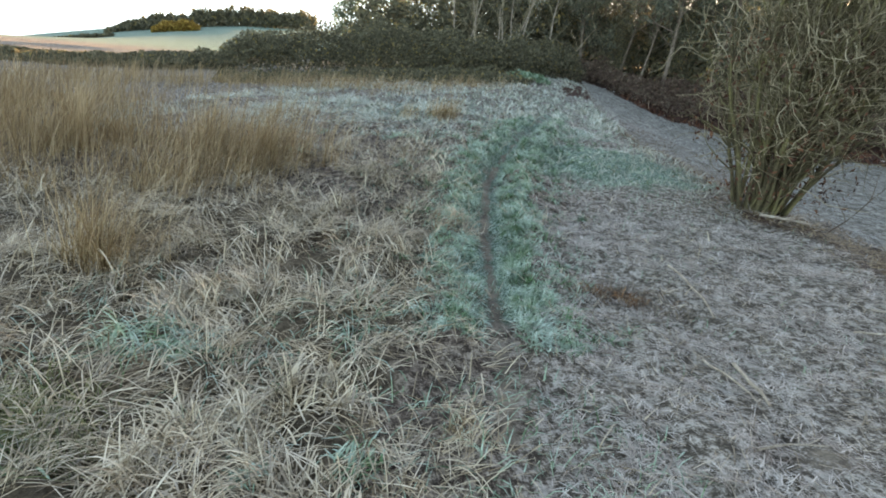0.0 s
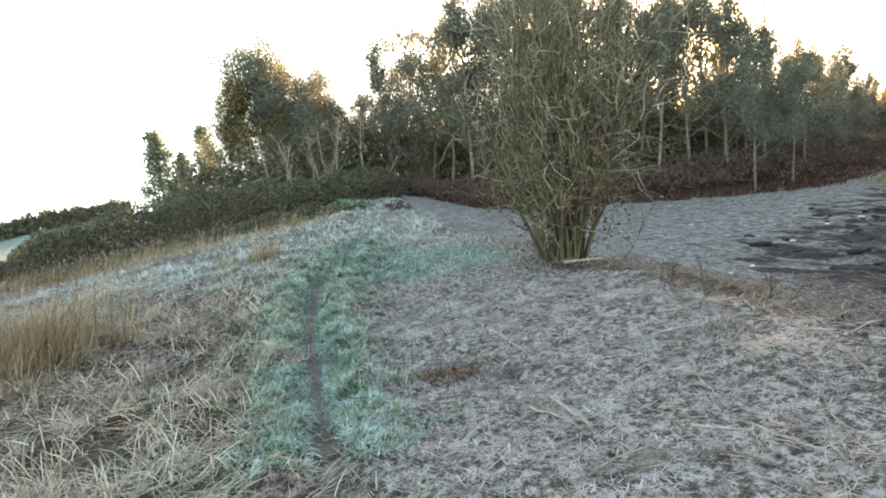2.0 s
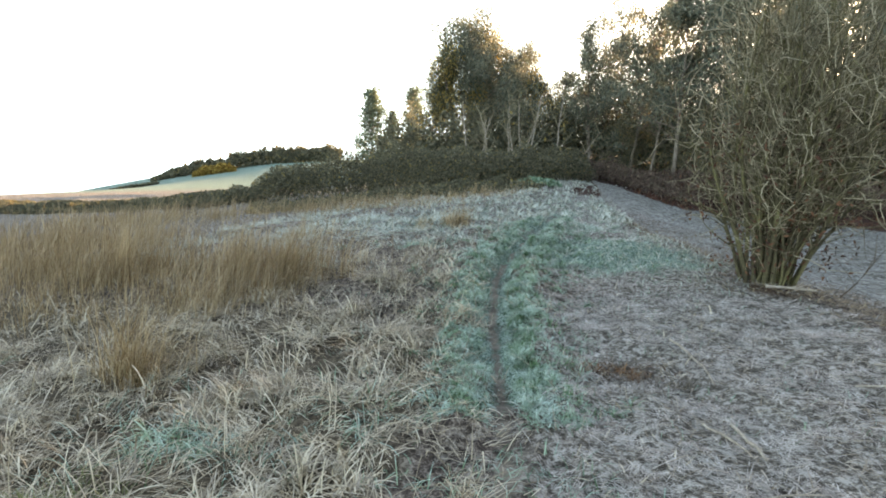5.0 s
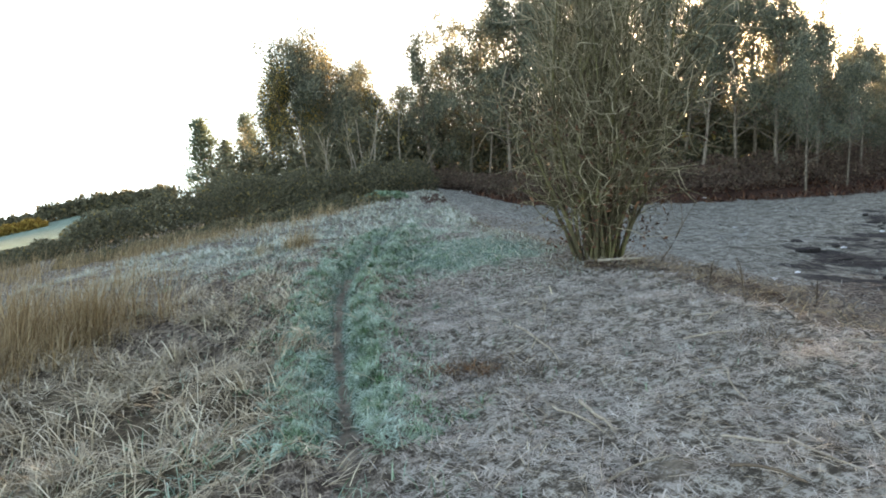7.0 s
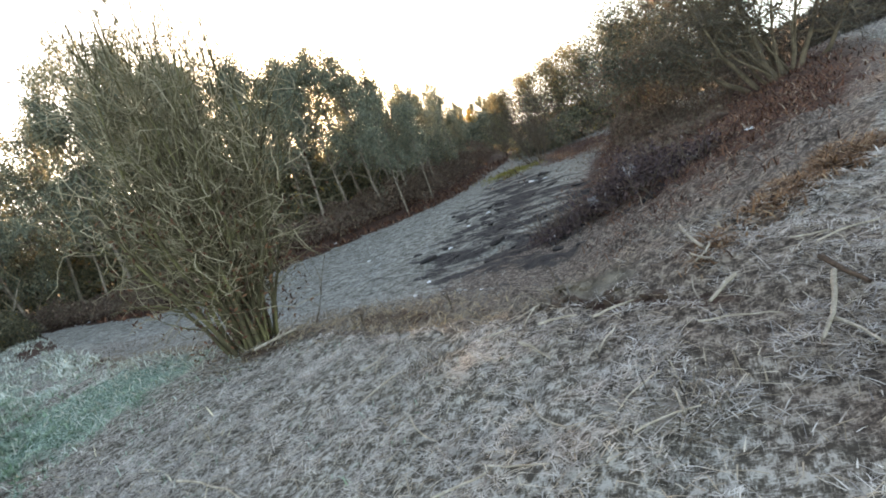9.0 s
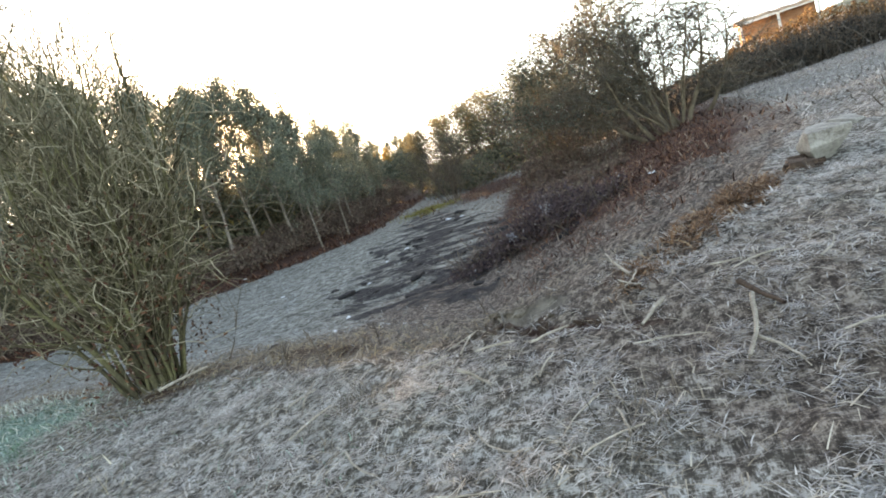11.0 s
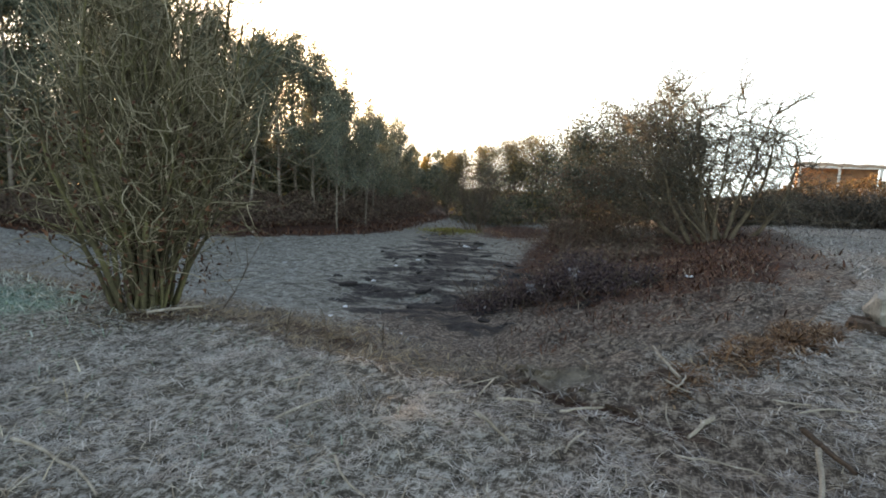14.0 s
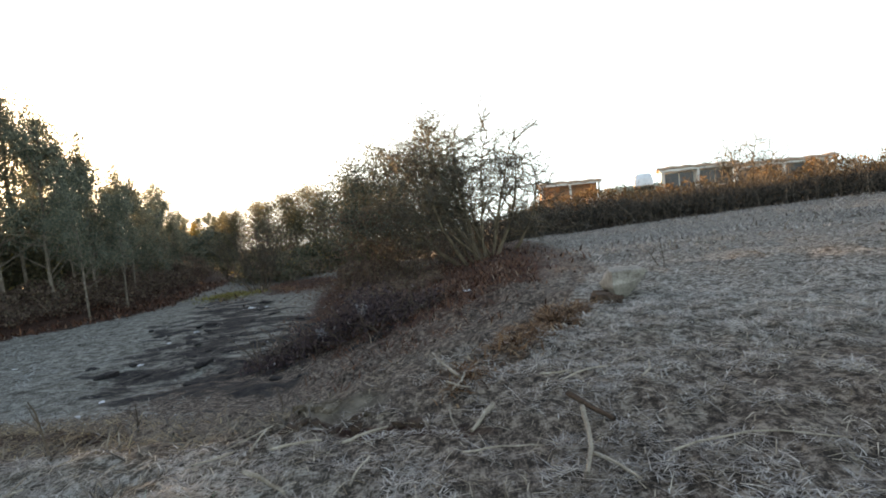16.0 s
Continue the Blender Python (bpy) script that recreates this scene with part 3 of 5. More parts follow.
def blade_object(name, sets, material, label, category="grass"):
    vs, qs, ts, tips, at = [], [], [], [], 0
    for v, q, t, k in sets:
        vs.append(v), qs.append(q + at), ts.append(t + at), tips.append(k)
        at += len(v)
    me = np_mesh(name, np.concatenate(vs), [np.concatenate(qs), np.concatenate(ts)], {"tip": np.concatenate(tips)})
    return tagged(part(name, me, material), label, category, kind="stuff")


def scatter(n, cx, cy, r0, r1, a0, a1, power=1.0):
    """Plan points in a ring sector round a centre; angles in degrees from +y to the right; power over 1 packs them near."""
    u = RNG.uniform(0, 1, n) ** power
    r = np.sqrt(r0**2 + u * (r1**2 - r0**2))
    a = np.radians(RNG.uniform(a0, a1, n))
    return cx + r * np.sin(a), cy + r * np.cos(a)


def keep(x, y, p):
    k = RNG.uniform(0, 1, len(x)) < p
    return x[k], y[k]


def rnd(lo, hi, n):
    return RNG.uniform(lo, hi, n)


# long matted hay on the left of the rut
sets = []
for n, r0, r1, wd, pw in ((76000, 0.7, 6.5, 0.006, 1.3), (45000, 4.5, 12, 0.011, 1.5), (14000, 12, 26, 0.02, 1.2)):
    x, y = scatter(n, -0.2, 0, r0, r1, -120, 14, pw)
    rutd = line_dist(x, y, RUT)
    beyond = x - np.interp(y, [q[1] for q in RUT], [q[0] for q in RUT])
    x, y = keep(x, y, np.where(inside(x, y, HOLLOW), 0, 1 - 0.93 * smooth_step(beyond, -0.12, 0.2)) * (1 - 0.97 * green_zone(x, y)) * (0.2 + 0.8 * smooth_step(rutd, 0.06, 0.2)) * (0.03 + 0.8 * smooth_step(0.5 * lattice(x, y, 0.32, 5) + 0.5 * lattice(x, y, 0.12, 25), 0.42, 0.58)))
    n = len(x)
    head = 2 * np.pi * lattice(x, y, 0.6, 6) * 2.5 + RNG.normal(0, 1.0, n)
    far_x, far_y = RNG.uniform(0, 1, n), smooth_step(y, 7, 12)
    ok = far_x > 0.55 * far_y
    x, y, head = x[ok], y[ok], head[ok]
    n = len(x)
    sets.append(blades(x, y, rnd(0.08, 0.36, n) * (0.5 + 0.5 * smooth_step(-x, -0.1, 1.6)), rnd(0.4, 1.2, n) * wd, np.clip(RNG.normal(70, 18, n), 15, 98), rnd(5, 45, n), head, lift=rnd(0, 0.08, n), joints=3))
# tussocks of long blades that have flopped over, most of them one way
green_tufts = []
for k in range(330):
    r, a = 1.2 + 8.0 * RNG.uniform() ** 1.3, radians(RNG.uniform(-95, -6))
    cx, cy = r * math.sin(a) - 0.3, r * math.cos(a)
    if line_dist(np.array([cx]), np.array([cy]), RUT)[0] < 0.7:
        continue
    n = int(RNG.uniform(40, 110))
    size = RNG.uniform(0.5, 1.1) * (0.58 if r < 2.4 else 1.0)
    x, y = RNG.normal(cx, 0.11 * size, n), RNG.normal(cy, 0.11 * size, n)
    head = np.where(RNG.uniform(0, 1, n) < 0.6, 6.28 * lattice(cx, cy, 0.9, 16) * 2 + RNG.normal(0, 0.6, n), np.arctan2(y - cy, x - cx) + RNG.normal(0, 0.6, n))
    leafy = green_zone(np.array([cx]), np.array([cy]))[0] > 0.25 or k % 17 == 0
    tuft = blades(x, y, rnd(0.18, 0.46, n) * size * (0.5 if leafy else 1.0), rnd(0.005, 0.012, n), np.clip(RNG.normal(58, 22, n), 5, 92), rnd(30, 110, n), head + rnd(-0.3, 0.3, n), lift=rnd(0, 0.06, n), joints=4)
    if leafy:
        green_tufts.append(tuft)
    else:
        sets.append(tuft)
blade_object("matted_hay", sets, M_HAY, "matted straw-coloured long grass dusted with frost")

# short mown clippings on the right of the rut and on the right-hand field
sets, frosted = [], []
for n, r0, r1, a0, a1, wd, pw in ((205000, 0.6, 5.5, -25, 150, 0.0052, 1.3), (80000, 4, 12, -8, 120, 0.011, 1.3), (50000, 9, 34, 66, 112, 0.028, 1.4)):
    x, y = scatter(n, 0.2, 0.4, r0, r1, a0, a1, pw)
    x, y = keep(x, y, np.where(inside(x, y, HOLLOW), 0, smooth_step(x - np.interp(y, [q[1] for q in RUT], [q[0] for q in RUT]), 0.05, 0.5)) * (1 - 0.85 * green_zone(x, y)) * (1 - 0.95 * bracken_zone(x, y)) * (1 - soil_zone(x, y)) * (1 - 0.8 * lip_zone(x, y)) * (1 - 0.8 * bush_litter(x, y)) * (0.03 + 0.97 * smooth_step(0.35 * lattice(x, y if r1 < 30 else 0.35 * y, 0.3 if r1 < 30 else 1.0, 8) + 0.65 * lattice(x, y if r1 < 30 else 0.35 * y, 0.11 if r1 < 30 else 0.4, 9), 0.455, 0.565)))
    n = len(x)
    white = rnd(0, 1, n) > (0.65 * smooth_step(x - 0.25 * y, 1.1, 2.1) * (1 - smooth_step(x, 2.4, 4.0)) if r1 < 30 else 0.6)
    for pick, into in ((white, frosted), (~white, sets)):
        u, v = x[pick], y[pick]
        n = len(u)
        into.append(blades(u, v, np.where(rnd(0, 1, n) < 0.03, rnd(0.1, 0.2, n), rnd(0.02, 0.08, n)) * (1 + 0.02 * r1), rnd(0.4, 1.2, n) * wd, np.clip(RNG.normal(83 if r1 < 30 else 66, 9 if r1 < 30 else 16, n), 20, 98), rnd(0, 15, n), lift=rnd(0, 0.035, n)))
blade_object("frosted_clippings", frosted, M_CLIPF, "short mown grass clippings thick with white frost")
blade_object("mown_clippings", sets, M_CLIP, "short brown mown grass clippings lightly frosted")

# loose straws over the clippings
x, y = scatter(12000, 0.3, 0.4, 0.6, 5.0, -20, 130, 1.2)
x, y = keep(x, y, np.where(inside(x, y, HOLLOW), 0, smooth_step(x, -0.6, 0.4)) * (1 - 0.8 * green_zone(x, y)) * (1 - 0.95 * bracken_zone(x, y)) * (1 - soil_zone(x, y)) * (0.2 + 0.8 * lattice(x, y, 0.4, 19)))
n = len(x)
blade_object("loose_straw", [blades(x, y, rnd(0.05, 0.18, n), rnd(0.0025, 0.006, n), rnd(76, 94, n), rnd(0, 30, n), lift=rnd(0.005, 0.035, n), joints=3)], M_STRAW, "bleached loose straws lying over the clippings", "straw")

# green rimed grass beside the rut
sets = []
for n, lo, hi, wd in ((40000, 2.6, 7.5, 0.0055), (34000, 7, 18, 0.010)):
    x, y = rnd(-3.2, 2.4, n), rnd(lo, hi, n)
    x, y = keep(x, y, green_zone(x, y) ** 1.3 * (1 - soil_zone(x, y)) * np.where(inside(x, y, HOLLOW), 0.0, 1.0) * (0.03 + 0.97 * smooth_step(0.6 * lattice(x, y, 0.22, 11) + 0.4 * lattice(x, y, 0.09, 12), 0.4, 0.56)))
    n = len(x)
    sets.append(blades(x, y, rnd(0.05, 0.14, n), rnd(0.6, 1.2, n) * wd, rnd(20, 75, n), rnd(25, 75, n)))
sets += green_tufts
for k in range(2600):
    cy = 2.7 + 8.5 * RNG.uniform() ** 1.2
    cx = float(np.interp(cy, [q[1] for q in RUT], [q[0] for q in RUT])) + (1 if k % 2 else -1) * (0.14 + abs(RNG.normal(0, 0.13 + 0.032 * cy)))
    if RNG.uniform() > 0.2 + 1.1 * green_zone(np.array([cx]), np.array([cy]))[0] or inside(np.array([cx]), np.array([cy]), HOLLOW)[0]:
        continue
    n = int(RNG.uniform(16, 34))
    x, y = RNG.normal(cx, 0.025, n), RNG.normal(cy, 0.025, n)
    sets.append(blades(x, y, rnd(0.05, 0.12, n) * RNG.uniform(0.7, 1.2), rnd(0.004, 0.009, n) * (1 + 0.04 * cy), np.clip(RNG.normal(45, 24, n), 3, 90), rnd(40, 110, n), np.arctan2(y - cy, x - cx) + RNG.normal(0, 0.4, n), joints=3))
x, y = rnd(-3.6, -1.0, 9000), rnd(1.5, 3.2, 9000)
x, y = keep(x, y, green_zone(x, y) * smooth_step(lattice(x, y, 0.2, 11), 0.3, 0.6))
n = len(x)
sets.append(blades(x, y, rnd(0.08, 0.24, n), rnd(0.004, 0.009, n), rnd(20, 75, n), rnd(20, 70, n), joints=3))
x, y = scatter(500, -0.35, 1.75, 0, 0.7, 0, 360)
n = len(x)
sets.append(blades(x, y, rnd(0.06, 0.16, n), rnd(0.004, 0.008, n), rnd(20, 70, n), rnd(20, 60, n)))
blade_object("rimed_green_grass", sets, M_GREEN, "green grass coated with pale rime beside the rut")

# a mossy tussock in the hay
x, y = np.r_[RNG.normal(-2.72, 0.16, 1500), RNG.normal(-2.35, 0.10, 300)], np.r_[RNG.normal(1.46, 0.09, 1500), RNG.normal(1.35, 0.06, 300)]
n = len(x)
blade_object("mossy_grass", [blades(x, y, rnd(0.06, 0.2, n), rnd(0.004, 0.009, n), rnd(5, 70, n), rnd(20, 70, n), joints=3)], M_MOSSY, "mossy yellow-green grass tussock in the hay")

# yellow-green grass at the end of the hollow, sunlight painted into its yellow
x, y = RNG.normal(20.4, 0.75, 1500), RNG.normal(20.6, 0.75, 1500)
n = len(x)
blade_object("yellow_grass", [blades(x, y, rnd(0.08, 0.22, n), rnd(0.02, 0.04, n), rnd(10, 60, n), rnd(10, 50, n))], M_YELLOW, "patch of yellow-green grass at the end of the hollow with sunlight tinted into its yellow")

# pale frosted grass of the meadow farther along the rise
sets = []
for n, lo, hi, wd in ((55000, 6, 13, 0.011), (50000, 11, 33, 0.025)):
    y = lo + (hi - lo) * RNG.uniform(0, 1, n) ** 1.3
    x = rnd(-9, 3, n)
    x, y = keep(x, y, np.where(inside(x, y, HOLLOW), 0, 1) * (1 - 0.6 * green_zone(x, y) * (y < 9)) * smooth_step(y, 6, 9) * smooth_step(line_dist(x, y, RUT), 0.08, 0.25) * (0.04 + 0.96 * smooth_step(0.45 * lattice(x, y, 0.7, 27) + 0.55 * lattice(x, y, 0.25, 28), 0.38, 0.54)))
    n = len(x)
    sets.append(blades(x, y, rnd(0.06, 0.2, n) * (1 + 0.015 * hi), rnd(0.5, 1.3, n) * wd, rnd(35, 85, n), rnd(10, 50, n)))
blade_object("frosted_meadow_grass", sets, M_MINT, "pale green meadow grass white with hoar frost")

# thin grass round and behind the standpoint
x, y = scatter(12000, 0, 0, 1.5, 16, 100, 280, 1.3)
n = len(x)
blade_object("rough_grass", [blades(x, y, rnd(0.06, 0.22, n), rnd(0.006, 0.014, n), rnd(30, 88, n), rnd(0, 40, n))], M_CLIP, "thin frosted grass of the meadow")

# tall tan grass standing on the left
sets = []
for cx, cy, rx, ry, n, h in ((-4.5, 5.95, 1.05, 0.55, 3400, 1.0), (-6.7, 5.8, 1.0, 0.7, 2400, 0.92), (-8.8, 6.3, 1.8, 1.3, 4000, 0.95), (-3.78, 3.12, 0.32, 0.26, 900, 1.0), (-4.6, 4.9, 0.9, 0.5, 1100, 0.75), (-6.4, 4.4, 0.9, 0.5, 1100, 0.75), (-11.5, 8.6, 3, 2, 5500, 0.95), (-3.55, 10.1, 0.25, 0.25, 260, 0.55), (-3.0, 10.8, 0.32, 0.25, 360, 0.5), (-5.4, 9.2, 0.5, 0.5, 380, 0.6), (-7.4, 16, 3, 1.6, 2600, 0.6), (-14, 14.5, 5, 2, 4000, 0.8), (-4.0, 18.5, 1.6, 0.8, 900, 0.5)):
    x, y = RNG.normal(cx, rx * 0.55, n), RNG.normal(cy, ry * 0.55, n)
    x, y = keep(x, y, 0.12 + 0.88 * smooth_step(lattice(x, y, 0.3, 13), 0.3, 0.6))
    n = len(x)
    tall = rnd(0.35, 1.15, n) * h * (0.75 + 0.5 * lattice(x, y, 0.5, 17))
    sets.append(blades(x, y, tall, rnd(0.003, 0.0065, n) * (1 + 0.05 * math.hypot(cx, cy)), np.abs(RNG.normal(12, 14, n)), rnd(5, 85, n), RNG.normal(0.2, 0.9, n), joints=4))
blade_object("tall_dry_grass", sets, M_TALL, "tall tan dead grass standing in dense clumps")

# stubble on the floor of the hollow
sets = []
for n, r0, r1, wd in ((70000, 4, 15, 0.010), (50000, 13, 38, 0.026)):
    x, y = scatter(n, 0, 0, r0, r1, 0, 78, 1.2)
    x, y = keep(x, y, np.where(inside(x, y, HOLLOW), 1, 0) * (1 - 0.95 * mud_zone(x, y)) * (1 - bank_zone(x, y)) * (0.06 + 0.94 * dirt_zone(x, y)) * (1 - 0.97 * bracken_zone(x, y)) * (0.08 + 0.92 * smooth_step(0.4 * lattice(x, y, 0.7, 15) + 0.6 * lattice(x, y, 0.25, 30), 0.38, 0.58)))
    n = len(x)
    sets.append(blades(x, y, rnd(0.04, 0.14, n) * (1 + 0.03 * r1), rnd(0.6, 1.3, n) * wd, rnd(68, 94, n), rnd(0, 20, n)))
blade_object("hollow_stubble", sets, M_STUB, "sparse greyish stubble on the frozen hollow")

# dead bracken at the foot of the wood and on the banks
sets = []
for n, r0, r1, a0, a1, wd, ln in ((16000, 6, 14, 48, 72, 0.014, 0.2), (42000, 9, 36, 34, 80, 0.026, 0.22), (24000, 20, 44, 3.5, 46, 0.05, 0.5)):
    x, y = scatter(n, 0, 0, r0, r1, a0, a1)
    x, y = keep(x, y, bracken_zone(x, y) ** 1.5)
    n = len(x)
    sets.append(blades(x, y, rnd(0.4, 1.2, n) * ln, rnd(0.6, 1.4, n) * wd, rnd(35, 88, n), rnd(10, 50, n)))
blade_object("dead_bracken", sets, M_BRACK, "rust-brown dead bracken on the bank", "bracken")

# orange-brown bracken strip below the boulder
x, y = RNG.normal(4.42, 0.36, 9000), RNG.normal(0, 0.105, 9000)
y = y + 1.76 - 0.10 * (x - 4.4)
x2, y2 = RNG.normal(3.15, 0.16, 900), RNG.normal(1.98, 0.08, 900)
x, y = np.r_[x, x2[:380], RNG.normal(0.15, 0.13, 700)], np.r_[y, y2[:380], RNG.normal(3.6, 0.055, 700)]
x, y = keep(x, y, (x < 5.45) * (0.15 + 0.85 * smooth_step(lattice(x, y, 0.16, 18), 0.35, 0.6)))
n = len(x)
blade_object("orange_bracken", [blades(x, y, rnd(0.04, 0.14, n), rnd(0.005, 0.013, n), rnd(45, 92, n), rnd(10, 70, n), lift=rnd(0, 0.03, n), joints=3)], M_ORANGE, "strip of crumpled orange-brown bracken on the bank", "bracken")

# golden-brown litter under the willow
x, y = rnd(0.2, 5.2, 80000), rnd(2.8, 12.0, 80000)
x, y = keep(x, y, bush_litter(x, y) ** 1.4)
n = len(x)
blade_object("golden_litter", [blades(x, y, rnd(0.03, 0.15, n), rnd(0.004, 0.011, n), rnd(60, 95, n), rnd(0, 45, n), lift=rnd(0, 0.025, n), joints=3)], M_GOLD, "golden-brown leaf litter and stalks under the willow", "litter")

# litter on the face of the bank
x, y = scatter(70000, 0, 0, 3, 14, 0, 75, 1.5)
x, y = keep(x, y, bank_zone(x, y) * np.where(inside(x, y, HOLLOW), 1, 0.5) * (0.2 + 0.8 * smooth_step(lattice(x, y, 0.3, 43), 0.35, 0.6)))
n = len(x)
sets = [blades(x, y, rnd(0.04, 0.2, n), rnd(0.006, 0.015, n), rnd(55, 95, n), rnd(0, 35, n), lift=rnd(0, 0.03, n))]
# small tufts of brown stalks on the mown ground
for cx, cy, rr, n in ((0.12, 3.62, 0.22, 420), (0.42, 3.4, 0.14, 160), (-0.9, 3.2, 0.2, 160), (-2.6, 8.4, 0.4, 300), (-1.9, 5.2, 0.35, 260), (1.9, 3.2, 0.2, 160), (2.0, 1.5, 0.2, 150)):
    x, y = RNG.normal(cx, rr * 0.6, n), RNG.normal(cy, rr * 0.4, n)
    sets.append(blades(x, y, rnd(0.06, 0.2, n), rnd(0.004, 0.008, n), rnd(30, 85, n), rnd(0, 50, n)))
blade_object("bank_litter", sets, M_LITTER, "brown stalks and leaf litter on the bank")


# ---- wood: tubes along bent lines ----
def tube(points, radii, sides=5):
    """Rings round a polyline; the last ring closes to a point-like end."""
    p, r = np.asarray(points, float), np.asarray(radii, float)
    t = np.gradient(p, axis=0)
    t /= np.linalg.norm(t, axis=1, keepdims=True) + 1e-9
    ref = np.where(np.abs(t[:, 2:]) > 0.9, [[1.0, 0, 0]], [[0, 0, 1.0]])
    u = np.cross(t, ref)
    u /= np.linalg.norm(u, axis=1, keepdims=True) + 1e-9
    w = np.cross(t, u)
    a = np.arange(sides) * 2 * np.pi / sides
    v = p[:, None] + r[:, None, None] * (np.cos(a)[None, :, None] * u[:, None] + np.sin(a)[None, :, None] * w[:, None])
    k = np.arange(len(p) - 1)[:, None] * sides
    i, j = np.arange(sides)[None], (np.arange(sides)[None] + 1) % sides
    q = np.stack([k + i, k + j, k + sides + j, k + sides + i], -1).reshape(-1, 4)
    return v.reshape(-1, 3), q


def tubes_mesh(name, tubes):
    vs, qs, at = [], [], 0
    for v, q in tubes:
        vs.append(v), qs.append(q + at)
        at += len(v)
    return np_mesh(name, np.concatenate(vs), [np.concatenate(qs)], smooth=True)


def grow(rng, start, way, length, joints, wander, lift=0.0, droop=0.0):
    """A bent line: each joint strays a little and turns up or down."""
    p, d = [np.array(start, float)], np.array(way, float)
    for k in range(joints):
        d = d + rng.normal(0, wander, 3) + np.array([0, 0, lift - droop * k / joints])
        d /= np.linalg.norm(d)
        p.append(p[-1] + d * length / joints)
    return np.array(p)


def unit(az, up):
    return np.array([math.cos(az) * math.sin(up), math.sin(az) * math.sin(up), math.cos(up)])


def leaf_mesh(name, rng, centres, count, spread_r, size, flat=1.0, squash=0.8):
    """Loose clumps of small folded leaves round the centres: diamonds turned every way."""
    c = centres[rng.integers(0, len(centres), count)]
    off = rng.normal(0, 1, (count, 3))
    off *= spread_r * 0.62
    off[:, 2] *= squash
    p = c + off
    a = rng.normal(0, 1, (count, 3))
    a[:, 2] = a[:, 2] * flat - 0.4
    a /= np.linalg.norm(a, axis=1, keepdims=True)
    b = np.cross(a, rng.normal(0, 1, (count, 3)))
    b /= np.linalg.norm(b, axis=1, keepdims=True) + 1e-9
    s = (size * rng.uniform(0.55, 1.35, (count, 1)))
    v = np.stack([p - a * s, p + b * s * 0.38, p + a * s, p - b * s * 0.38], 1).reshape(-1, 3)
    return np_mesh(name, v, [np.arange(count * 4).reshape(-1, 4)])


def euca_tree(seed, height, crown_from, leaves, lean=0.03, wide=1.0, material=M_EUCA, bark=M_BARK, label="slender eucalyptus tree with a ragged airy dark crown", puff=0.042):
    rng = np.random.default_rng(seed)
    t = thing("tree", (0, 0, 0), label, "tree", "trees of the wood")
    trunk = grow(rng, (0, 0, -0.4), (rng.normal(0, lean), rng.normal(0, lean), 1), height * 0.97 + 0.4, 9, 0.035, 0.04)
    rad = np.linspace(1, 0.12, len(trunk)) * height * 0.0125
    part("trunk", tubes_mesh("trunk", [tube(trunk, rad, 7)]), bark, t)
    limbs, tips = [], [trunk[-1], trunk[-2]]
    for k in range(26):
        u = crown_from + (1 - crown_from) * (k + rng.uniform(0, 1)) / 26
        j = u * (len(trunk) - 1)
        at = trunk[int(j)] + (trunk[min(int(j) + 1, len(trunk) - 1)] - trunk[int(j)]) * (j - int(j))
        ln = height * rng.uniform(0.07, 0.27) * (1.1 - 0.8 * (u - crown_from) / (1 - crown_from + 1e-6)) * wide
        line = grow(rng, at, unit(rng.uniform(0, 6.28), rng.uniform(0.45, 1.2)), ln, 4, 0.16, 0.12)
        limbs.append(tube(line, np.linspace(height * 0.004, height * 0.001, 5), 4))
        tips += [line[-1], line[-2]]
        for _ in range(2):
            q = grow(rng, line[int(rng.integers(2, 5))], rng.normal(0, 1, 3) * [1, 1, 0.6] + [0, 0, 0.5], ln * 0.45, 3, 0.2, 0.05)
            limbs.append(tube(q, np.linspace(height * 0.002, height * 0.0007, 4), 3))
            tips.append(q[-1])
    tagged(part("branchwork", tubes_mesh("branchwork", limbs), bark, t), kind="stuff")
    part("crown", leaf_mesh("crown", rng, np.array(tips), int(leaves * (3.0 if wide > 2.2 else 1.9)), height * puff, height * 0.0102, 1.6, 1.2), material, t)
    return t


def pine_tree(seed, height, leaves, wide=0.2, label="young pine with tiers of dark needles", material=M_CONI):
    rng = np.random.default_rng(seed)
    t = thing("pine_tree", (0, 0, 0), label, "tree", "pines behind the hedge")
    trunk = grow(rng, (0, 0, -0.4), (0, 0, 1), height + 0.3, 7, 0.02, 0.05)
    part("trunk", tubes_mesh("trunk", [tube(trunk, np.linspace(1, 0.15, 8) * height * 0.014, 6)]), M_DARKBARK, t)
    limbs, tips = [], []
    for k in range(60):
        u = 0.28 + 0.7 * k / 60
        at = trunk[0] + (trunk[-1] - trunk[0]) * u
        line = grow(rng, at, unit(rng.uniform(0, 6.28), 1.25), height * wide * (1.1 - 0.9 * (u - 0.3) / 0.7) * rng.uniform(0.6, 1.2), 3, 0.12, 0.05)
        limbs.append(tube(line, np.linspace(0.03, 0.008, 4), 4))
        tips += [line[-1], line[-2]]
    tagged(part("branchwork", tubes_mesh("branchwork", limbs), M_DARKBARK, t), kind="stuff")
    part("crown", leaf_mesh("crown", rng, np.array(tips), leaves * 2, height * 0.06, height * 0.017, 0.8, 0.8), material, t)
    return t


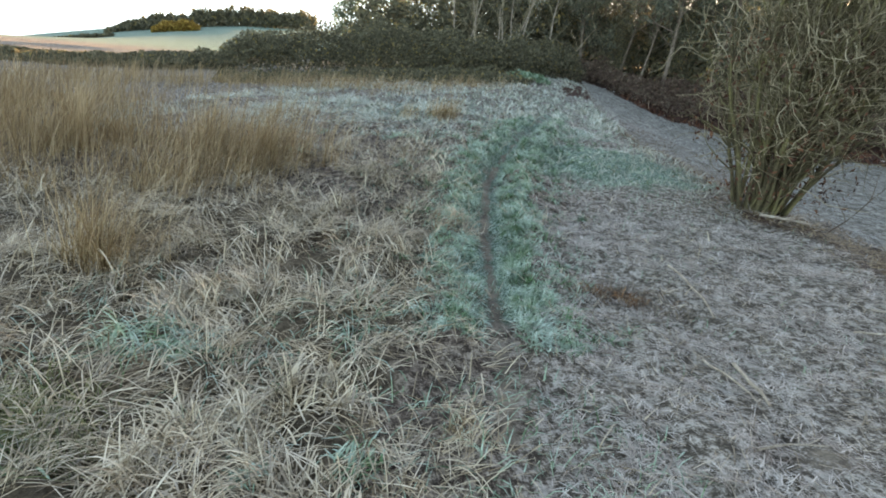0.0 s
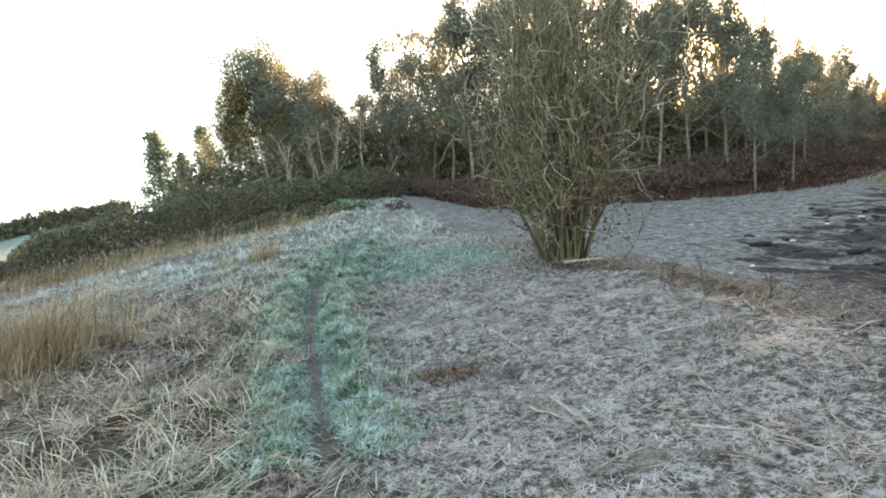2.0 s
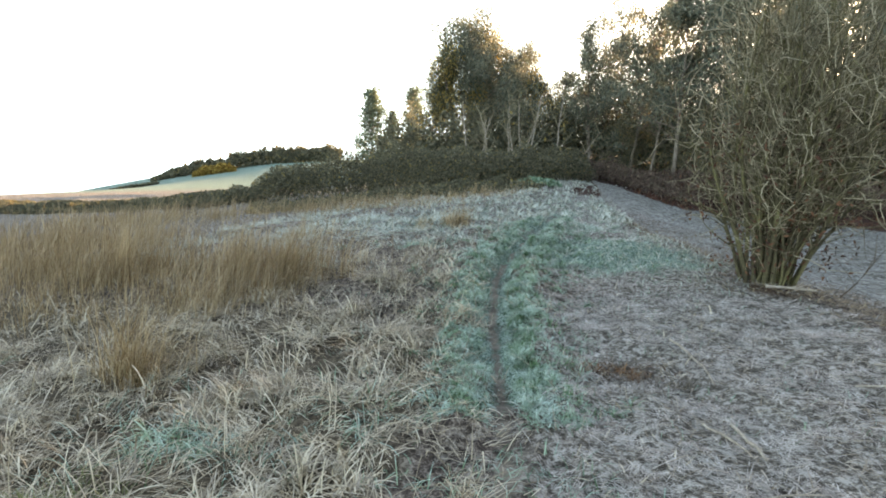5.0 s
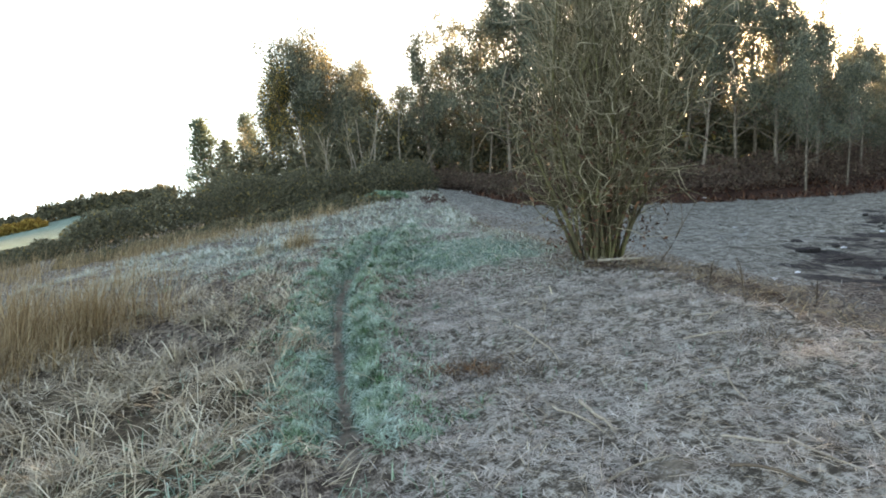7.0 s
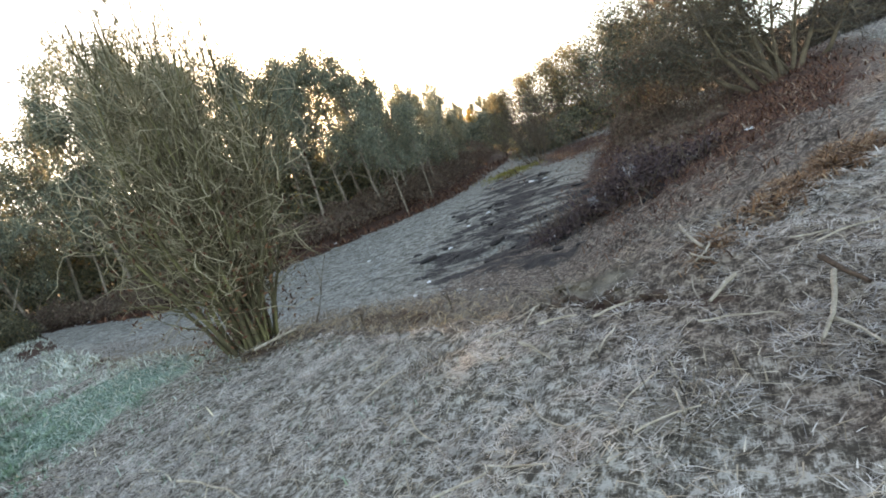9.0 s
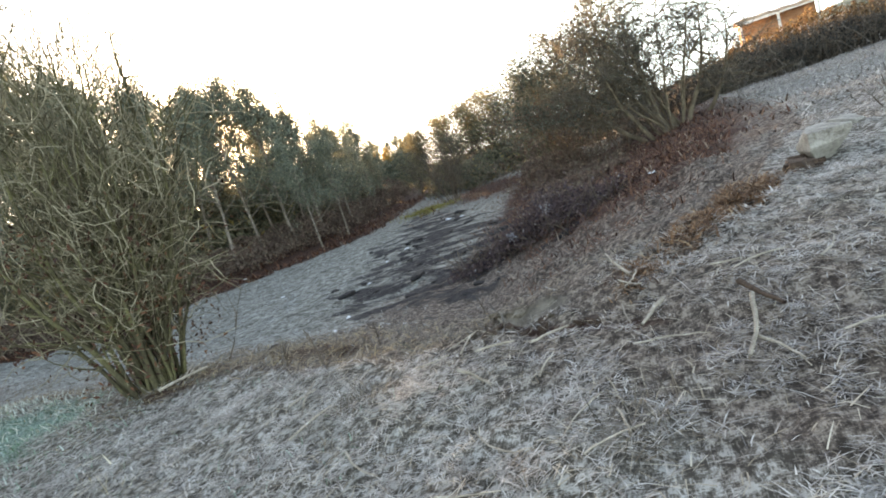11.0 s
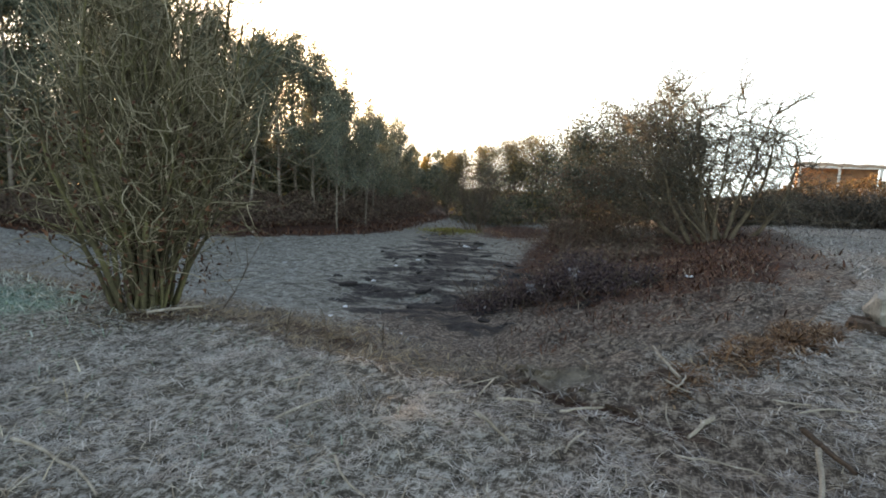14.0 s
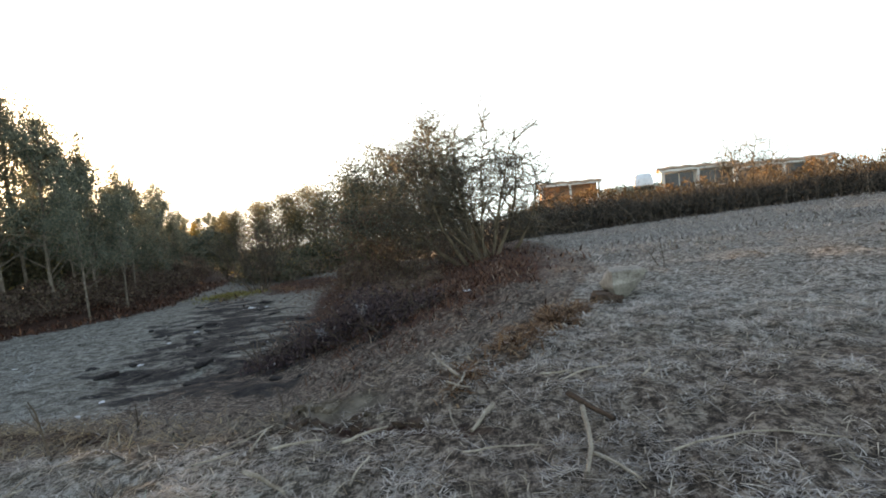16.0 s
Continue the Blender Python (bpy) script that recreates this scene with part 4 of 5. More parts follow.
def put_tree(proto, az, r, top_el, own_h, turn, eye=1.55):
    """A tree at a bearing and distance, scaled so that its top stands at the given elevation."""
    x, y = r * math.sin(radians(az)), r * math.cos(radians(az))
    z = gz(x, y)
    k = (eye + r * math.tan(radians(top_el)) - z) / own_h
    m = Matrix.Translation((x, y, z)) @ Matrix.Rotation(radians(turn), 4, "Z")
    o = copy_thing(proto, m)
    o.scale = (k * 0.96, k * 0.96, k)
    return o


def drop_proto(*protos):
    for p in protos:
        for o in (*p.children_recursive, p):
            bpy.data.objects.remove(o)


# ---- the wood round the far side of the clearing ----
protos = [euca_tree(11, 10, 0.14, 4600, 0.03, 1.8), euca_tree(12, 10, 0.28, 4200, 0.04, 1.9), euca_tree(13, 10, 0.10, 4800, 0.05, 1.6), euca_tree(14, 10, 0.36, 3600, 0.04, 1.8), euca_tree(15, 10, 0.2, 4600, 0.03, 2.0)]
dense = [euca_tree(s, 10, lo, 5000, 0.03, 2.3, puff=0.058) for s, lo in ((24, 0.16), (25, 0.24), (26, 0.12))]
goldies = [euca_tree(16, 10, 0.14, 5000, 0.03, 2.4, material=M_GOLDLEAF, label="tall broad eucalyptus with low yellow sunlight tinted into its crown", puff=0.055)]
PLAN_TREES = [
    (-17, 37, 5.4), (-15.4, 36, 7.4), (-14, 37, 10.9), (-12.4, 36, 9.8), (-10.8, 39, 9.0), (-9.2, 37, 8.6), (-7.7, 36, 7.6), (-6.3, 35, 5.6), (-4.9, 38, 6.2), (-3.4, 40, 4.6),
    (-1.9, 36, 5.8), (-0.6, 33, 10.6), (1, 36, 11.6), (2.6, 33, 12.6), (3.6, 36, 9.5), (4.6, 32, 8.2), (7, 31, 14.2), (9, 33, 15.5), (11, 31, 15.8), (12.6, 34, 16.4), (14.2, 30, 14.6),
    (16, 33, 13.2), (17.8, 29, 14.0), (19.4, 33, 11.8), (20.8, 29, 12.4), (23.3, 31, 12.2), (25, 28, 11.2), (26.4, 33, 10.2), (28, 29, 11), (29.6, 32, 11.4), (31.2, 29, 11), (32.8, 33, 8.6),
    (34.2, 31, 8.2), (35.6, 35, 6.4), (37, 33, 5.8), (38.4, 37, 4.4), (39.7, 48, 5), (40.6, 42, 3.2), (36.3, 29, 4.4), (33.4, 27, 5), (22.2, 38, 7.8), (6, 40, 7), (0.2, 42, 6), (13.4, 42, 10), (24, 42, 7.8), (30.4, 42, 6.8)]
wood_rng = np.random.default_rng(3)
for k, (az, r, el) in enumerate(PLAN_TREES):
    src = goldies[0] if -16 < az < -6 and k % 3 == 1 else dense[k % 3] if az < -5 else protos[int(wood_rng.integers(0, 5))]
    put_tree(src, az, r, el, 10.0, float(wood_rng.uniform(0, 360)))
# sunlit trees seen down the lane
for az, r, el in ((40.9, 70, 3.4), (41.9, 76, 3.0), (42.9, 72, 2.8), (43.9, 78, 3.2), (45.0, 66, 3.0)):
    put_tree(protos[int(wood_rng.integers(0, 5))], az, r, el, 10.0, float(wood_rng.uniform(0, 360)))
# trees added in the depth of the wood to fill gaps and block low sun
for k in range(26):
    az = -2 + 42 * (k + 0.5) / 26
    put_tree(protos[k % 5], az, 46 + 12 * float(wood_rng.uniform()), 4.5 + 2.0 * float(wood_rng.uniform()) - 0.03 * abs(az - 15), 10.0, 53.0 * k)
shrubs = [euca_tree(s, 6, 0.06, 5200, 0.06, 1.7, M_GORSE, M_DARKBARK, "broad bushy dark tree beyond the hollow", puff=0.085) for s in (17, 18, 19)]
for k, (az, r, el) in enumerate(((44.8, 46, 2.6), (46.4, 44, 3.0), (47.8, 46, 3.4), (49.2, 42, 3.4), (50.6, 45, 3.8), (52.0, 42, 4.0), (53.4, 44, 4.7), (54.8, 41, 4.4), (56.2, 43, 4.9), (57.6, 40, 4.6), (59.0, 42, 4.4), (60.6, 40, 4.0), (62.5, 42, 4.2), (64.5, 42, 3.4), (66.5, 42, 3.2))):
    o = put_tree(shrubs[k % 3], az, r, el, 6.0, 77.0 * k)
    o.scale = (o.scale.x * 1.5, o.scale.y * 1.5, o.scale.z)
# low trees among the trunks of the wood
for k, (az, r, el) in enumerate(((-13, 33, 3.0), (-9.6, 33, 2.4), (-5.4, 33, 2.8), (-2.4, 34, 2.6), (1.8, 33, 3.4), (5.4, 34, 4.4), (8.2, 32, 5.0), (12.0, 32, 5.4), (15.4, 31, 5.0), (18.8, 30, 4.6), (22.2, 33, 4.6), (26.0, 33, 4.4), (30.4, 33, 4.2), (34.6, 34, 3.8), (38.6, 41, 3.4))):
    put_tree(shrubs[(k + 1) % 3], az, r, el, 6.0, 61.0 * k)
gold = euca_tree(20, 6, 0.06, 5200, 0.06, 1.8, M_SUNNY, M_DARKBARK, "tree at the end of the lane with golden low sunlight tinted into its leaves", puff=0.075)
for k, (az, r, el) in enumerate(((42.6, 60, 2.0), (41.5, 64, 1.8))):
    put_tree(gold, az, r, el, 6.0, 47.0 * k)
drop_proto(*protos, *dense, *goldies, *shrubs, gold)
pine_a, pine_b = pine_tree(21, 7, 2600, 0.2), pine_tree(22, 7, 2000, 0.12)
put_tree(pine_a, -23.3, 46, 5.2, 7.3, 20)
put_tree(pine_b, -18.8, 41, 5.6, 7.3, 80)
put_tree(pine_b, -21.0, 47, 3.0, 7.3, 140)
drop_proto(pine_a, pine_b)


def foliage_bank(name, line, heights, depth, count, size, material, label, category, lumps=0.35, seed=5, kind=""):
    """A dense uneven run of shrubs along a line on the plan: small leaves over a lumpy body, with gaps at the top."""
    rng = np.random.default_rng(seed)
    line, heights = np.asarray(line, float), np.asarray(heights, float)
    seg = np.r_[0, np.cumsum(np.hypot(*np.diff(line, axis=0).T))]
    s = rng.uniform(0, seg[-1], count)
    x, y, h = (np.interp(s, seg, col) for col in (line[:, 0], line[:, 1], heights))
    dx, dy = np.gradient(line[:, 0], seg), np.gradient(line[:, 1], seg)
    tx, ty = np.interp(s, seg, dx), np.interp(s, seg, dy)
    side = rng.uniform(-1, 1, count)
    x, y = x - ty * side * depth / 2, y + tx * side * depth / 2
    lump = 1 - lumps * lattice(s, side * 2, 1.1, seed) - 0.5 * lumps * lattice(s, side, 0.4, seed + 1)
    top = h * lump * np.sqrt(np.clip(1 - (np.abs(side) * 0.92) ** 2.5, 0.05, 1))
    z = ground_z(x, y) + top * rng.uniform(0, 1, count) ** 0.55
    p = np.stack([x, y, z], 1)
    a = rng.normal(0, 1, (count, 3))
    a /= np.linalg.norm(a, axis=1, keepdims=True)
    b = np.cross(a, rng.normal(0, 1, (count, 3)))
    b /= np.linalg.norm(b, axis=1, keepdims=True) + 1e-9
    k = size * rng.uniform(0.5, 1.4, (count, 1))
    v = np.stack([p - a * k, p + b * k * 0.4, p + a * k, p - b * k * 0.4], 1).reshape(-1, 3)
    return tagged(part(name, np_mesh(name, v, [np.arange(count * 4).reshape(-1, 4)]), material), label, category, kind=kind)


# dark gorse hedge on the left, sinking with the slope
foliage_bank("gorse_hedge", [(-30, 18), (-22, 18.5), (-17, 19.5), (-14.6, 20.6), (-13.6, 21), (-10.5, 23.2), (-7, 24), (-4, 25.5), (-1.5, 29.5)], [0.2, 0.35, 0.75, 1.0, 2.1, 2.6, 2.5, 2.3, 2.0], 3.2, 95000, 0.07, M_GORSE, "dense dark green gorse hedge with a few yellow flowers", "hedge", 0.4, 31, "stuff")
foliage_bank("low_bramble", [(-12.5, 17.2), (-10, 18.5), (-6.6, 20), (-4.4, 21), (-2.6, 22.2)], [0.3, 0.5, 0.6, 0.7, 0.6], 2.2, 16000, 0.07, M_GORSE, "low frosted bramble at the foot of the hedge", "bramble", 0.6, 32, "stuff")
foliage_bank("frosted_bramble", [(-3.4, 21.6), (-2.6, 22.6), (-1.9, 23.6)], [0.35, 0.5, 0.35], 1.2, 2600, 0.07, M_GREEN, "low green bramble patch grey with frost", "bramble", 0.6, 45, "stuff")
foliage_bank("brown_brush", [(-9, 27), (-5, 28), (-2.5, 30.5), (-0.8, 33)], [1.5, 1.4, 1.3, 1.0], 2.6, 9000, 0.10, M_BRAMB, "brown leafless brush at the edge of the wood", "brush", 0.7, 46, "stuff")
foliage_bank("yellow_grass_tuft", [(-1.6, 28.5), (-0.4, 30)], [0.45, 0.5], 1.2, 1500, 0.09, M_LITTER, "low yellowish grass tuft at the end of the rise", "grass", 0.6, 47, "stuff")
# thin pale saplings in front of the thicket
sap_rng = np.random.default_rng(83)
for az, r in ((-13.2, 27.5), (-12.4, 28), (-11.9, 27.2), (-11.2, 28.4), (-9.4, 28.5), (-8.9, 29), (-8.2, 28.2), (-7.7, 29.4), (-7.2, 28.6), (-4.6, 30), (-3.2, 31)):
    sx, sy = r * math.sin(radians(az)), r * math.cos(radians(az))
    sap = thing("sapling", (sx, sy, gz(sx, sy)), "thin pale bare sapling at the edge of the wood", "sapling", "saplings at the wood's edge")
    line = grow(sap_rng, (0, 0, -0.2), (sap_rng.normal(0, 0.10), sap_rng.normal(0, 0.10), 1), sap_rng.uniform(3.2, 4.6), 8, 0.06, 0.02)
    part("stem", tubes_mesh("stem", [tube(line, np.linspace(0.055, 0.02, 9), 5)]), M_STICK, sap)
    side = [tube(grow(sap_rng, line[int(sap_rng.integers(3, 9))], unit(sap_rng.uniform(0, 6.28), sap_rng.uniform(0.3, 0.9)), sap_rng.uniform(0.6, 1.5), 5, 0.18, 0.05), np.linspace(0.02, 0.007, 6), 3) for _ in range(14)]
    tagged(part("twig_mass", tubes_mesh("twig_mass", side), M_TWIG, sap), kind="stuff")
# woods along the far slope
def arc(r, *az):
    return [(r * math.sin(radians(a)), r * math.cos(radians(a))) for a in az]


foliage_bank("far_wood", arc(174, -43.5, -42, -40.5, -39, -37, -35, -33, -30, -26), [1.2, 2.6, 4.2, 5.0, 5.6, 6.0, 6.2, 6.5, 6.5], 8, 16000, 0.55, M_GORSE, "distant wood on the sunlit skyline", "wood", 0.5, 39, "stuff")
foliage_bank("far_golden_trees", arc(160, -40.0, -38.8, -37.4, -36.2), [1.2, 3.4, 3.6, 1.5], 4, 3000, 0.5, M_SUNNY, "distant trees with golden low sunlight tinted into their leaves", "wood", 0.4, 40, "stuff")
foliage_bank("far_hedgerow", arc(150, -56, -53, -50, -47, -45, -43), [1.2, 1.0, 1.8, 1.0, 1.2, 1.0], 3, 4000, 0.45, M_GORSE, "distant hedgerow across the far slope", "hedge", 0.6, 43, "stuff")
# added behind the wood to keep the low sun off the field
foliage_bank("back_thicket", arc(56, 2, 8, 14, 20, 26, 32, 37), [6.0, 6.5, 7.0, 7.0, 6.6, 6.0, 5.0], 6, 12000, 0.4, M_GORSE, "dark thicket added deep in the wood to block the low sun", "thicket", 0.5, 48, "stuff")
# reddish undergrowth below the trees
foliage_bank("undergrowth", [(-1, 34), (3.5, 29), (8, 25.6), (12, 25), (16.5, 25.8), (25, 31.5), (34, 38.5)], [1.6, 1.7, 1.5, 1.6, 1.8, 2.0, 2.2], 4.5, 60000, 0.075, M_BRAMB, "reddish-brown undergrowth below the trees", "undergrowth", 0.6, 33, "stuff")
foliage_bank("dark_thicket", [(-13, 30), (-9, 31), (-3, 34), (0, 37), (8, 31), (14, 30), (22, 33.5), (30, 40)], [4.6, 6.2, 6.4, 6.0, 5.6, 5.6, 5.4, 4.8], 5.0, 48000, 0.17, M_GORSE, "dark evergreen thicket between the trunks", "thicket", 0.55, 34, "stuff")
# hedge across the right-hand field
foliage_bank("field_hedge", [(27, 12.5), (28.5, 7), (28.5, 2), (27.5, -3), (25.5, -8), (22, -13), (17, -17)], [2.0, 1.8, 1.45, 1.1, 1.1, 1.4, 2.0], 2.6, 38000, 0.08, M_HEDGE, "dark clipped hedge of twigs and brown leaves", "hedge", 0.3, 35, "stuff")
hedge_rng = np.random.default_rng(91)
shoots = []
for _ in range(2600):
    u = hedge_rng.uniform(0, 1)
    hx = float(np.interp(u, [0, 0.2, 0.4, 0.6, 0.8, 1], [27, 28.5, 28.5, 27.5, 25.5, 22])) + hedge_rng.normal(0, 0.7) - 0.3
    hy = float(np.interp(u, [0, 0.2, 0.4, 0.6, 0.8, 1], [12.5, 7, 2, -3, -8, -13])) + hedge_rng.normal(0, 0.4)
    shoots.append(tube(grow(hedge_rng, (hx, hy, gz(hx, hy)), unit(hedge_rng.uniform(0, 6.28), hedge_rng.uniform(0.1, 0.8)), hedge_rng.uniform(0.8, 2.1), 4, 0.28, 0.05), np.linspace(0.016, 0.006, 5), 3))
tagged(part("hedge_shoots", tubes_mesh("hedge_shoots", shoots), M_DARKTWIG), "thin bare shoots standing out of the field hedge", "hedge", kind="stuff")
foliage_bank("sunlit_scrub", [(36, 11), (37.5, 6), (37, 1), (36, -4), (34, -10)], [2.9, 2.9, 2.5, 2.3, 2.5], 2.2, 24000, 0.10, M_SCRUB, "golden dry scrub behind the hedge", "scrub", 0.5, 36, "stuff")


# ---- the many-stemmed bush on the bank ----
def many_stem_bush(name, place, stems, height, fan, seed, label, stem_mat=M_STEM, twigs=800, base_r=0.22, spare=0.8, twig_mat=M_TWIG, twist=0.22):
    rng = np.random.default_rng(seed)
    t = thing(name, place, label, "bush")
    fine = []
    for k in range(stems):
        az, q = rng.uniform(0, 6.283), rng.uniform(0, 1) ** 0.6
        root = np.array([math.cos(az) * q * base_r, math.sin(az) * q * base_r, -0.15])
        h = height * rng.uniform(0.6, 1.0)
        out = fan * (0.15 + 0.85 * q) * rng.uniform(0.7, 1.15)
        line = grow(rng, root, unit(az + rng.normal(0, 0.5), out), h, 9, 0.085, 0.035)
        r0 = rng.uniform(0.012, 0.037) * height / 4
        tubes = [tube(line, np.linspace(1, 0.22, 10) * r0, 5)]
        for j in range(2, 9):
            for _ in range(2):
                br = grow(rng, line[j], (line[j] - line[j - 1]) / h * 9 + rng.normal(0, (0.9 + 0.1 * j) * twist, 3), h * rng.uniform(0.14, 0.36) * (0.85 if j < 5 else 1.2 - 0.05 * j), 6, twist * (0.6 + 0.06 * j), 0.085)
                tubes.append(tube(br, np.linspace(0.42, 0.10, 7) * r0 * (1.1 - j * 0.06), 4))
                for _ in range(3):
                    i = int(rng.integers(1, 7))
                    tw = grow(rng, br[i], (br[i] - br[i - 1]) * 5 + rng.normal(0, 1.4 * twist, 3), rng.uniform(0.2, 0.7) * height / 4, 4, twist, 0.06)
                    fine.append(tube(tw, np.linspace(0.006, 0.0022, 5), 3))
        part("stem", tubes_mesh("stem", tubes), stem_mat, t)
    for _ in range(twigs):
        az, up, d = rng.uniform(0, 6.283), rng.uniform(0, fan * 1.15), rng.uniform(0.25, 0.9) * height
        p = unit(az, up) * d + np.array([math.cos(az), math.sin(az), 0]) * base_r * 0.4
        fine.append(tube(grow(rng, p, unit(az + rng.normal(0, 0.7), up + rng.normal(0, 0.5)), rng.uniform(0.25, 0.7) * height / 4, 4, 0.17, 0.07), np.linspace(0.006, 0.002, 5), 3))
    tagged(part("twig_mass", tubes_mesh("twig_mass", fine), twig_mat, t), kind="stuff")
    if spare:
        u = rng.uniform(0.1, 1.9, 500)
        c = np.stack([rng.normal(0, 0.22, 500) * (1 + u), rng.normal(0, 0.22, 500) * (1 + u), u], 1)
        tagged(part("leaf_litter", leaf_mesh("leaf_litter", rng, c, int(6000 * spare), 0.2, 0.03), M_BRACK, t, "curled brown leaves caught among the stems"), kind="stuff")
    return t


BUSH = (1.95, 6.95)
many_stem_bush("willow_bush", (*BUSH, gz(*BUSH)), 62, 4.0, 0.27, 41, "bare many-stemmed willow bush with mossy grey-green branches on the bank", spare=0.45, base_r=0.25, twist=0.33)
b3 = (22.6, 20.6)
many_stem_bush("dark_shrub", (*b3, gz(*b3)), 22, 3.9, 0.75, 42, "dark leafless shrub with fanning stems in the hollow", M_DARKBARK, 900, 0.5, 0, M_DARKTWIG)


def hawthorn(place, seed, stems, twiggy=12, leafy=2600, label="bare hawthorn with leaning pale stems and a fine twiggy dome"):
    """stems: lean across and along the line of sight from the standpoint, and length."""
    rng = np.random.default_rng(seed)
    t = thing("hawthorn_tree", place, label, "tree")
    across, along = np.array([0.52, -0.854, 0]), np.array([0.854, 0.52, 0])
    fine, ends = [], []
    for lu, lv, h in stems:
        way = across * lu + along * lv + np.array([0, 0, 1.0])
        root = across * (0.55 * lu + rng.normal(0, 0.12)) + along * rng.normal(0, 0.3) - np.array([0, 0, 0.25])
        line = grow(rng, root, way / np.linalg.norm(way), h, 11, 0.13, 0.05)
        wood = [tube(line, np.linspace(0.085, 0.016, 12) * rng.uniform(0.6, 1.1), 7)]
        for j in range(4, 12):
            for _ in range(3):
                out = rng.normal(0, 1, 3) * [1, 1, 0.45] + [0, 0, 0.1]
                br = grow(rng, line[j], out / np.linalg.norm(out) + 0.25 * way, rng.uniform(0.8, 2.0) * (1.45 - 0.07 * j), 7, 0.33, 0.03)
                wood.append(tube(br, np.linspace(0.022, 0.007, 8), 5))
                for _ in range(twiggy):
                    i = int(rng.integers(1, 8))
                    side = (br[i] - br[i - 1]) * 4 + rng.normal(0, 0.55, 3)
                    tw = grow(rng, br[i], side / np.linalg.norm(side), rng.uniform(0.3, 0.95), 5, 0.42, 0.04)
                    fine.append(tube(tw, np.linspace(0.009, 0.0045, 6), 3))
                    ends += [tw[-1], tw[-2]]
        part("stem", tubes_mesh("stem", wood), M_PALEBARK, t)
    tagged(part("twig_mass", tubes_mesh("twig_mass", fine), M_DARKTWIG, t), kind="stuff")
    if leafy:
        tagged(part("foliage", leaf_mesh("foliage", rng, np.array(ends), leafy, 0.16, 0.024), M_EUCA, t, "last small grey-green leaves"), kind="stuff")
    return t


THORN = (18.6, 7.0)
hawthorn((*THORN, gz(*THORN)), 51, ((0.04, 0.0, 4.6), (0.55, 0.1, 3.9), (0.8, 0.0, 3.4), (0.3, -0.2, 4.4), (-0.12, 0.25, 5.0), (-0.36, 0.0, 5.3), (-0.62, 0.2, 5.2), (-0.85, -0.1, 4.4), (-0.3, -0.3, 4.6), (-0.95, 0.1, 3.4), (0.16, 0.3, 4.4)), 15, 15000)
# low leaning stems at its foot
foot_rng = np.random.default_rng(57)
for lu, h in ((-0.45, 2.2), (-0.7, 2.6), (-0.95, 2.4), (-1.3, 2.0), (0.12, 1.8), (-0.25, 2.8)):
    fx, fy = THORN[0] + foot_rng.normal(0, 0.25), THORN[1] + foot_rng.normal(0, 0.25)
    shoot = thing("thorn_sucker", (fx, fy, gz(fx, fy)), "pale leaning bare sucker at the foot of the hawthorn", "shoot", "suckers at the hawthorn")
    line = grow(foot_rng, (0, 0, -0.1), np.array([0.52, -0.854, 0]) * lu * 0.8 + [0, 0, 1], h, 7, 0.1)
    part("stem", tubes_mesh("stem", [tube(line, np.linspace(0.05, 0.018, 8), 6)]), M_PALEBARK, shoot)
    part("side_shoot", tubes_mesh("side_shoot", [tube(grow(foot_rng, line[4], (line[5] - line[4]) + foot_rng.normal(0, 0.2, 3), h * 0.4, 5, 0.15), np.linspace(0.02, 0.007, 6), 5)]), M_PALEBARK, shoot)
hawthorn((31.5, -3.0, gz(31.5, -3.0)), 52, ((-0.2, 0, 3.4), (-0.5, 0.1, 3.2), (0.15, 0.1, 2.8), (-0.05, -0.2, 3.6)), 5, 300, "small bare thorn bush standing out of the field hedge")
# ivy and bramble heap leaning on the hawthorn
rng_b = np.random.default_rng(61)
heap = thing("ivy_bramble_heap", (21.3, 12.0, gz(21.3, 12.0)), "tall heap of ivy and reddish bramble leaning on the hawthorn", "bramble")
cs = []
for cx, cy, top, w in ((0.2, 0.6, 5.6, 1.3), (1.2, -1.6, 6.6, 1.2), (-0.6, 1.5, 5.0, 1.0), (1.0, 2.6, 3.4, 1.4), (-0.3, -0.9, 5.2, 1.5), (0.8, -2.6, 5.2, 1.0)):
    n = 220
    u = rng_b.uniform(0, 1, n)
    w = w * (1.15 - 0.7 * u**0.7)
    cs.append(np.stack([cx + rng_b.normal(0, 0.62, n) * w, cy + rng_b.normal(0, 0.62, n) * w, 1.12 * top * u**0.7 * rng_b.uniform(0.8, 1.0, n)], 1))
ivy_c = np.concatenate(cs)
tagged(part("foliage", leaf_mesh("foliage", rng_b, ivy_c[ivy_c[:, 2] > 1.9], 22000, 0.40, 0.07), M_IVY, heap), kind="stuff")
low_c = np.stack([rng_b.normal(-0.3, 1.5, 400), rng_b.normal(-0.2, 2.0, 400), rng_b.uniform(0, 1, 400) ** 1.3 * 3.2], 1)
tagged(part("bramble_foliage", leaf_mesh("bramble_foliage", rng_b, low_c, 9000, 0.36, 0.06), M_BRAMB, heap, "reddish-brown withered bramble leaves"), kind="stuff")
tubes = [tube(grow(rng_b, (rng_b.normal(0, 1.0), rng_b.normal(0, 1.2), -0.1), unit(rng_b.uniform(0, 6.28), rng_b.uniform(0.05, 0.6)), rng_b.uniform(2, 4.8), 8, 0.12, 0.02, 0.2), np.linspace(0.024, 0.007, 9), 4) for _ in range(60)]
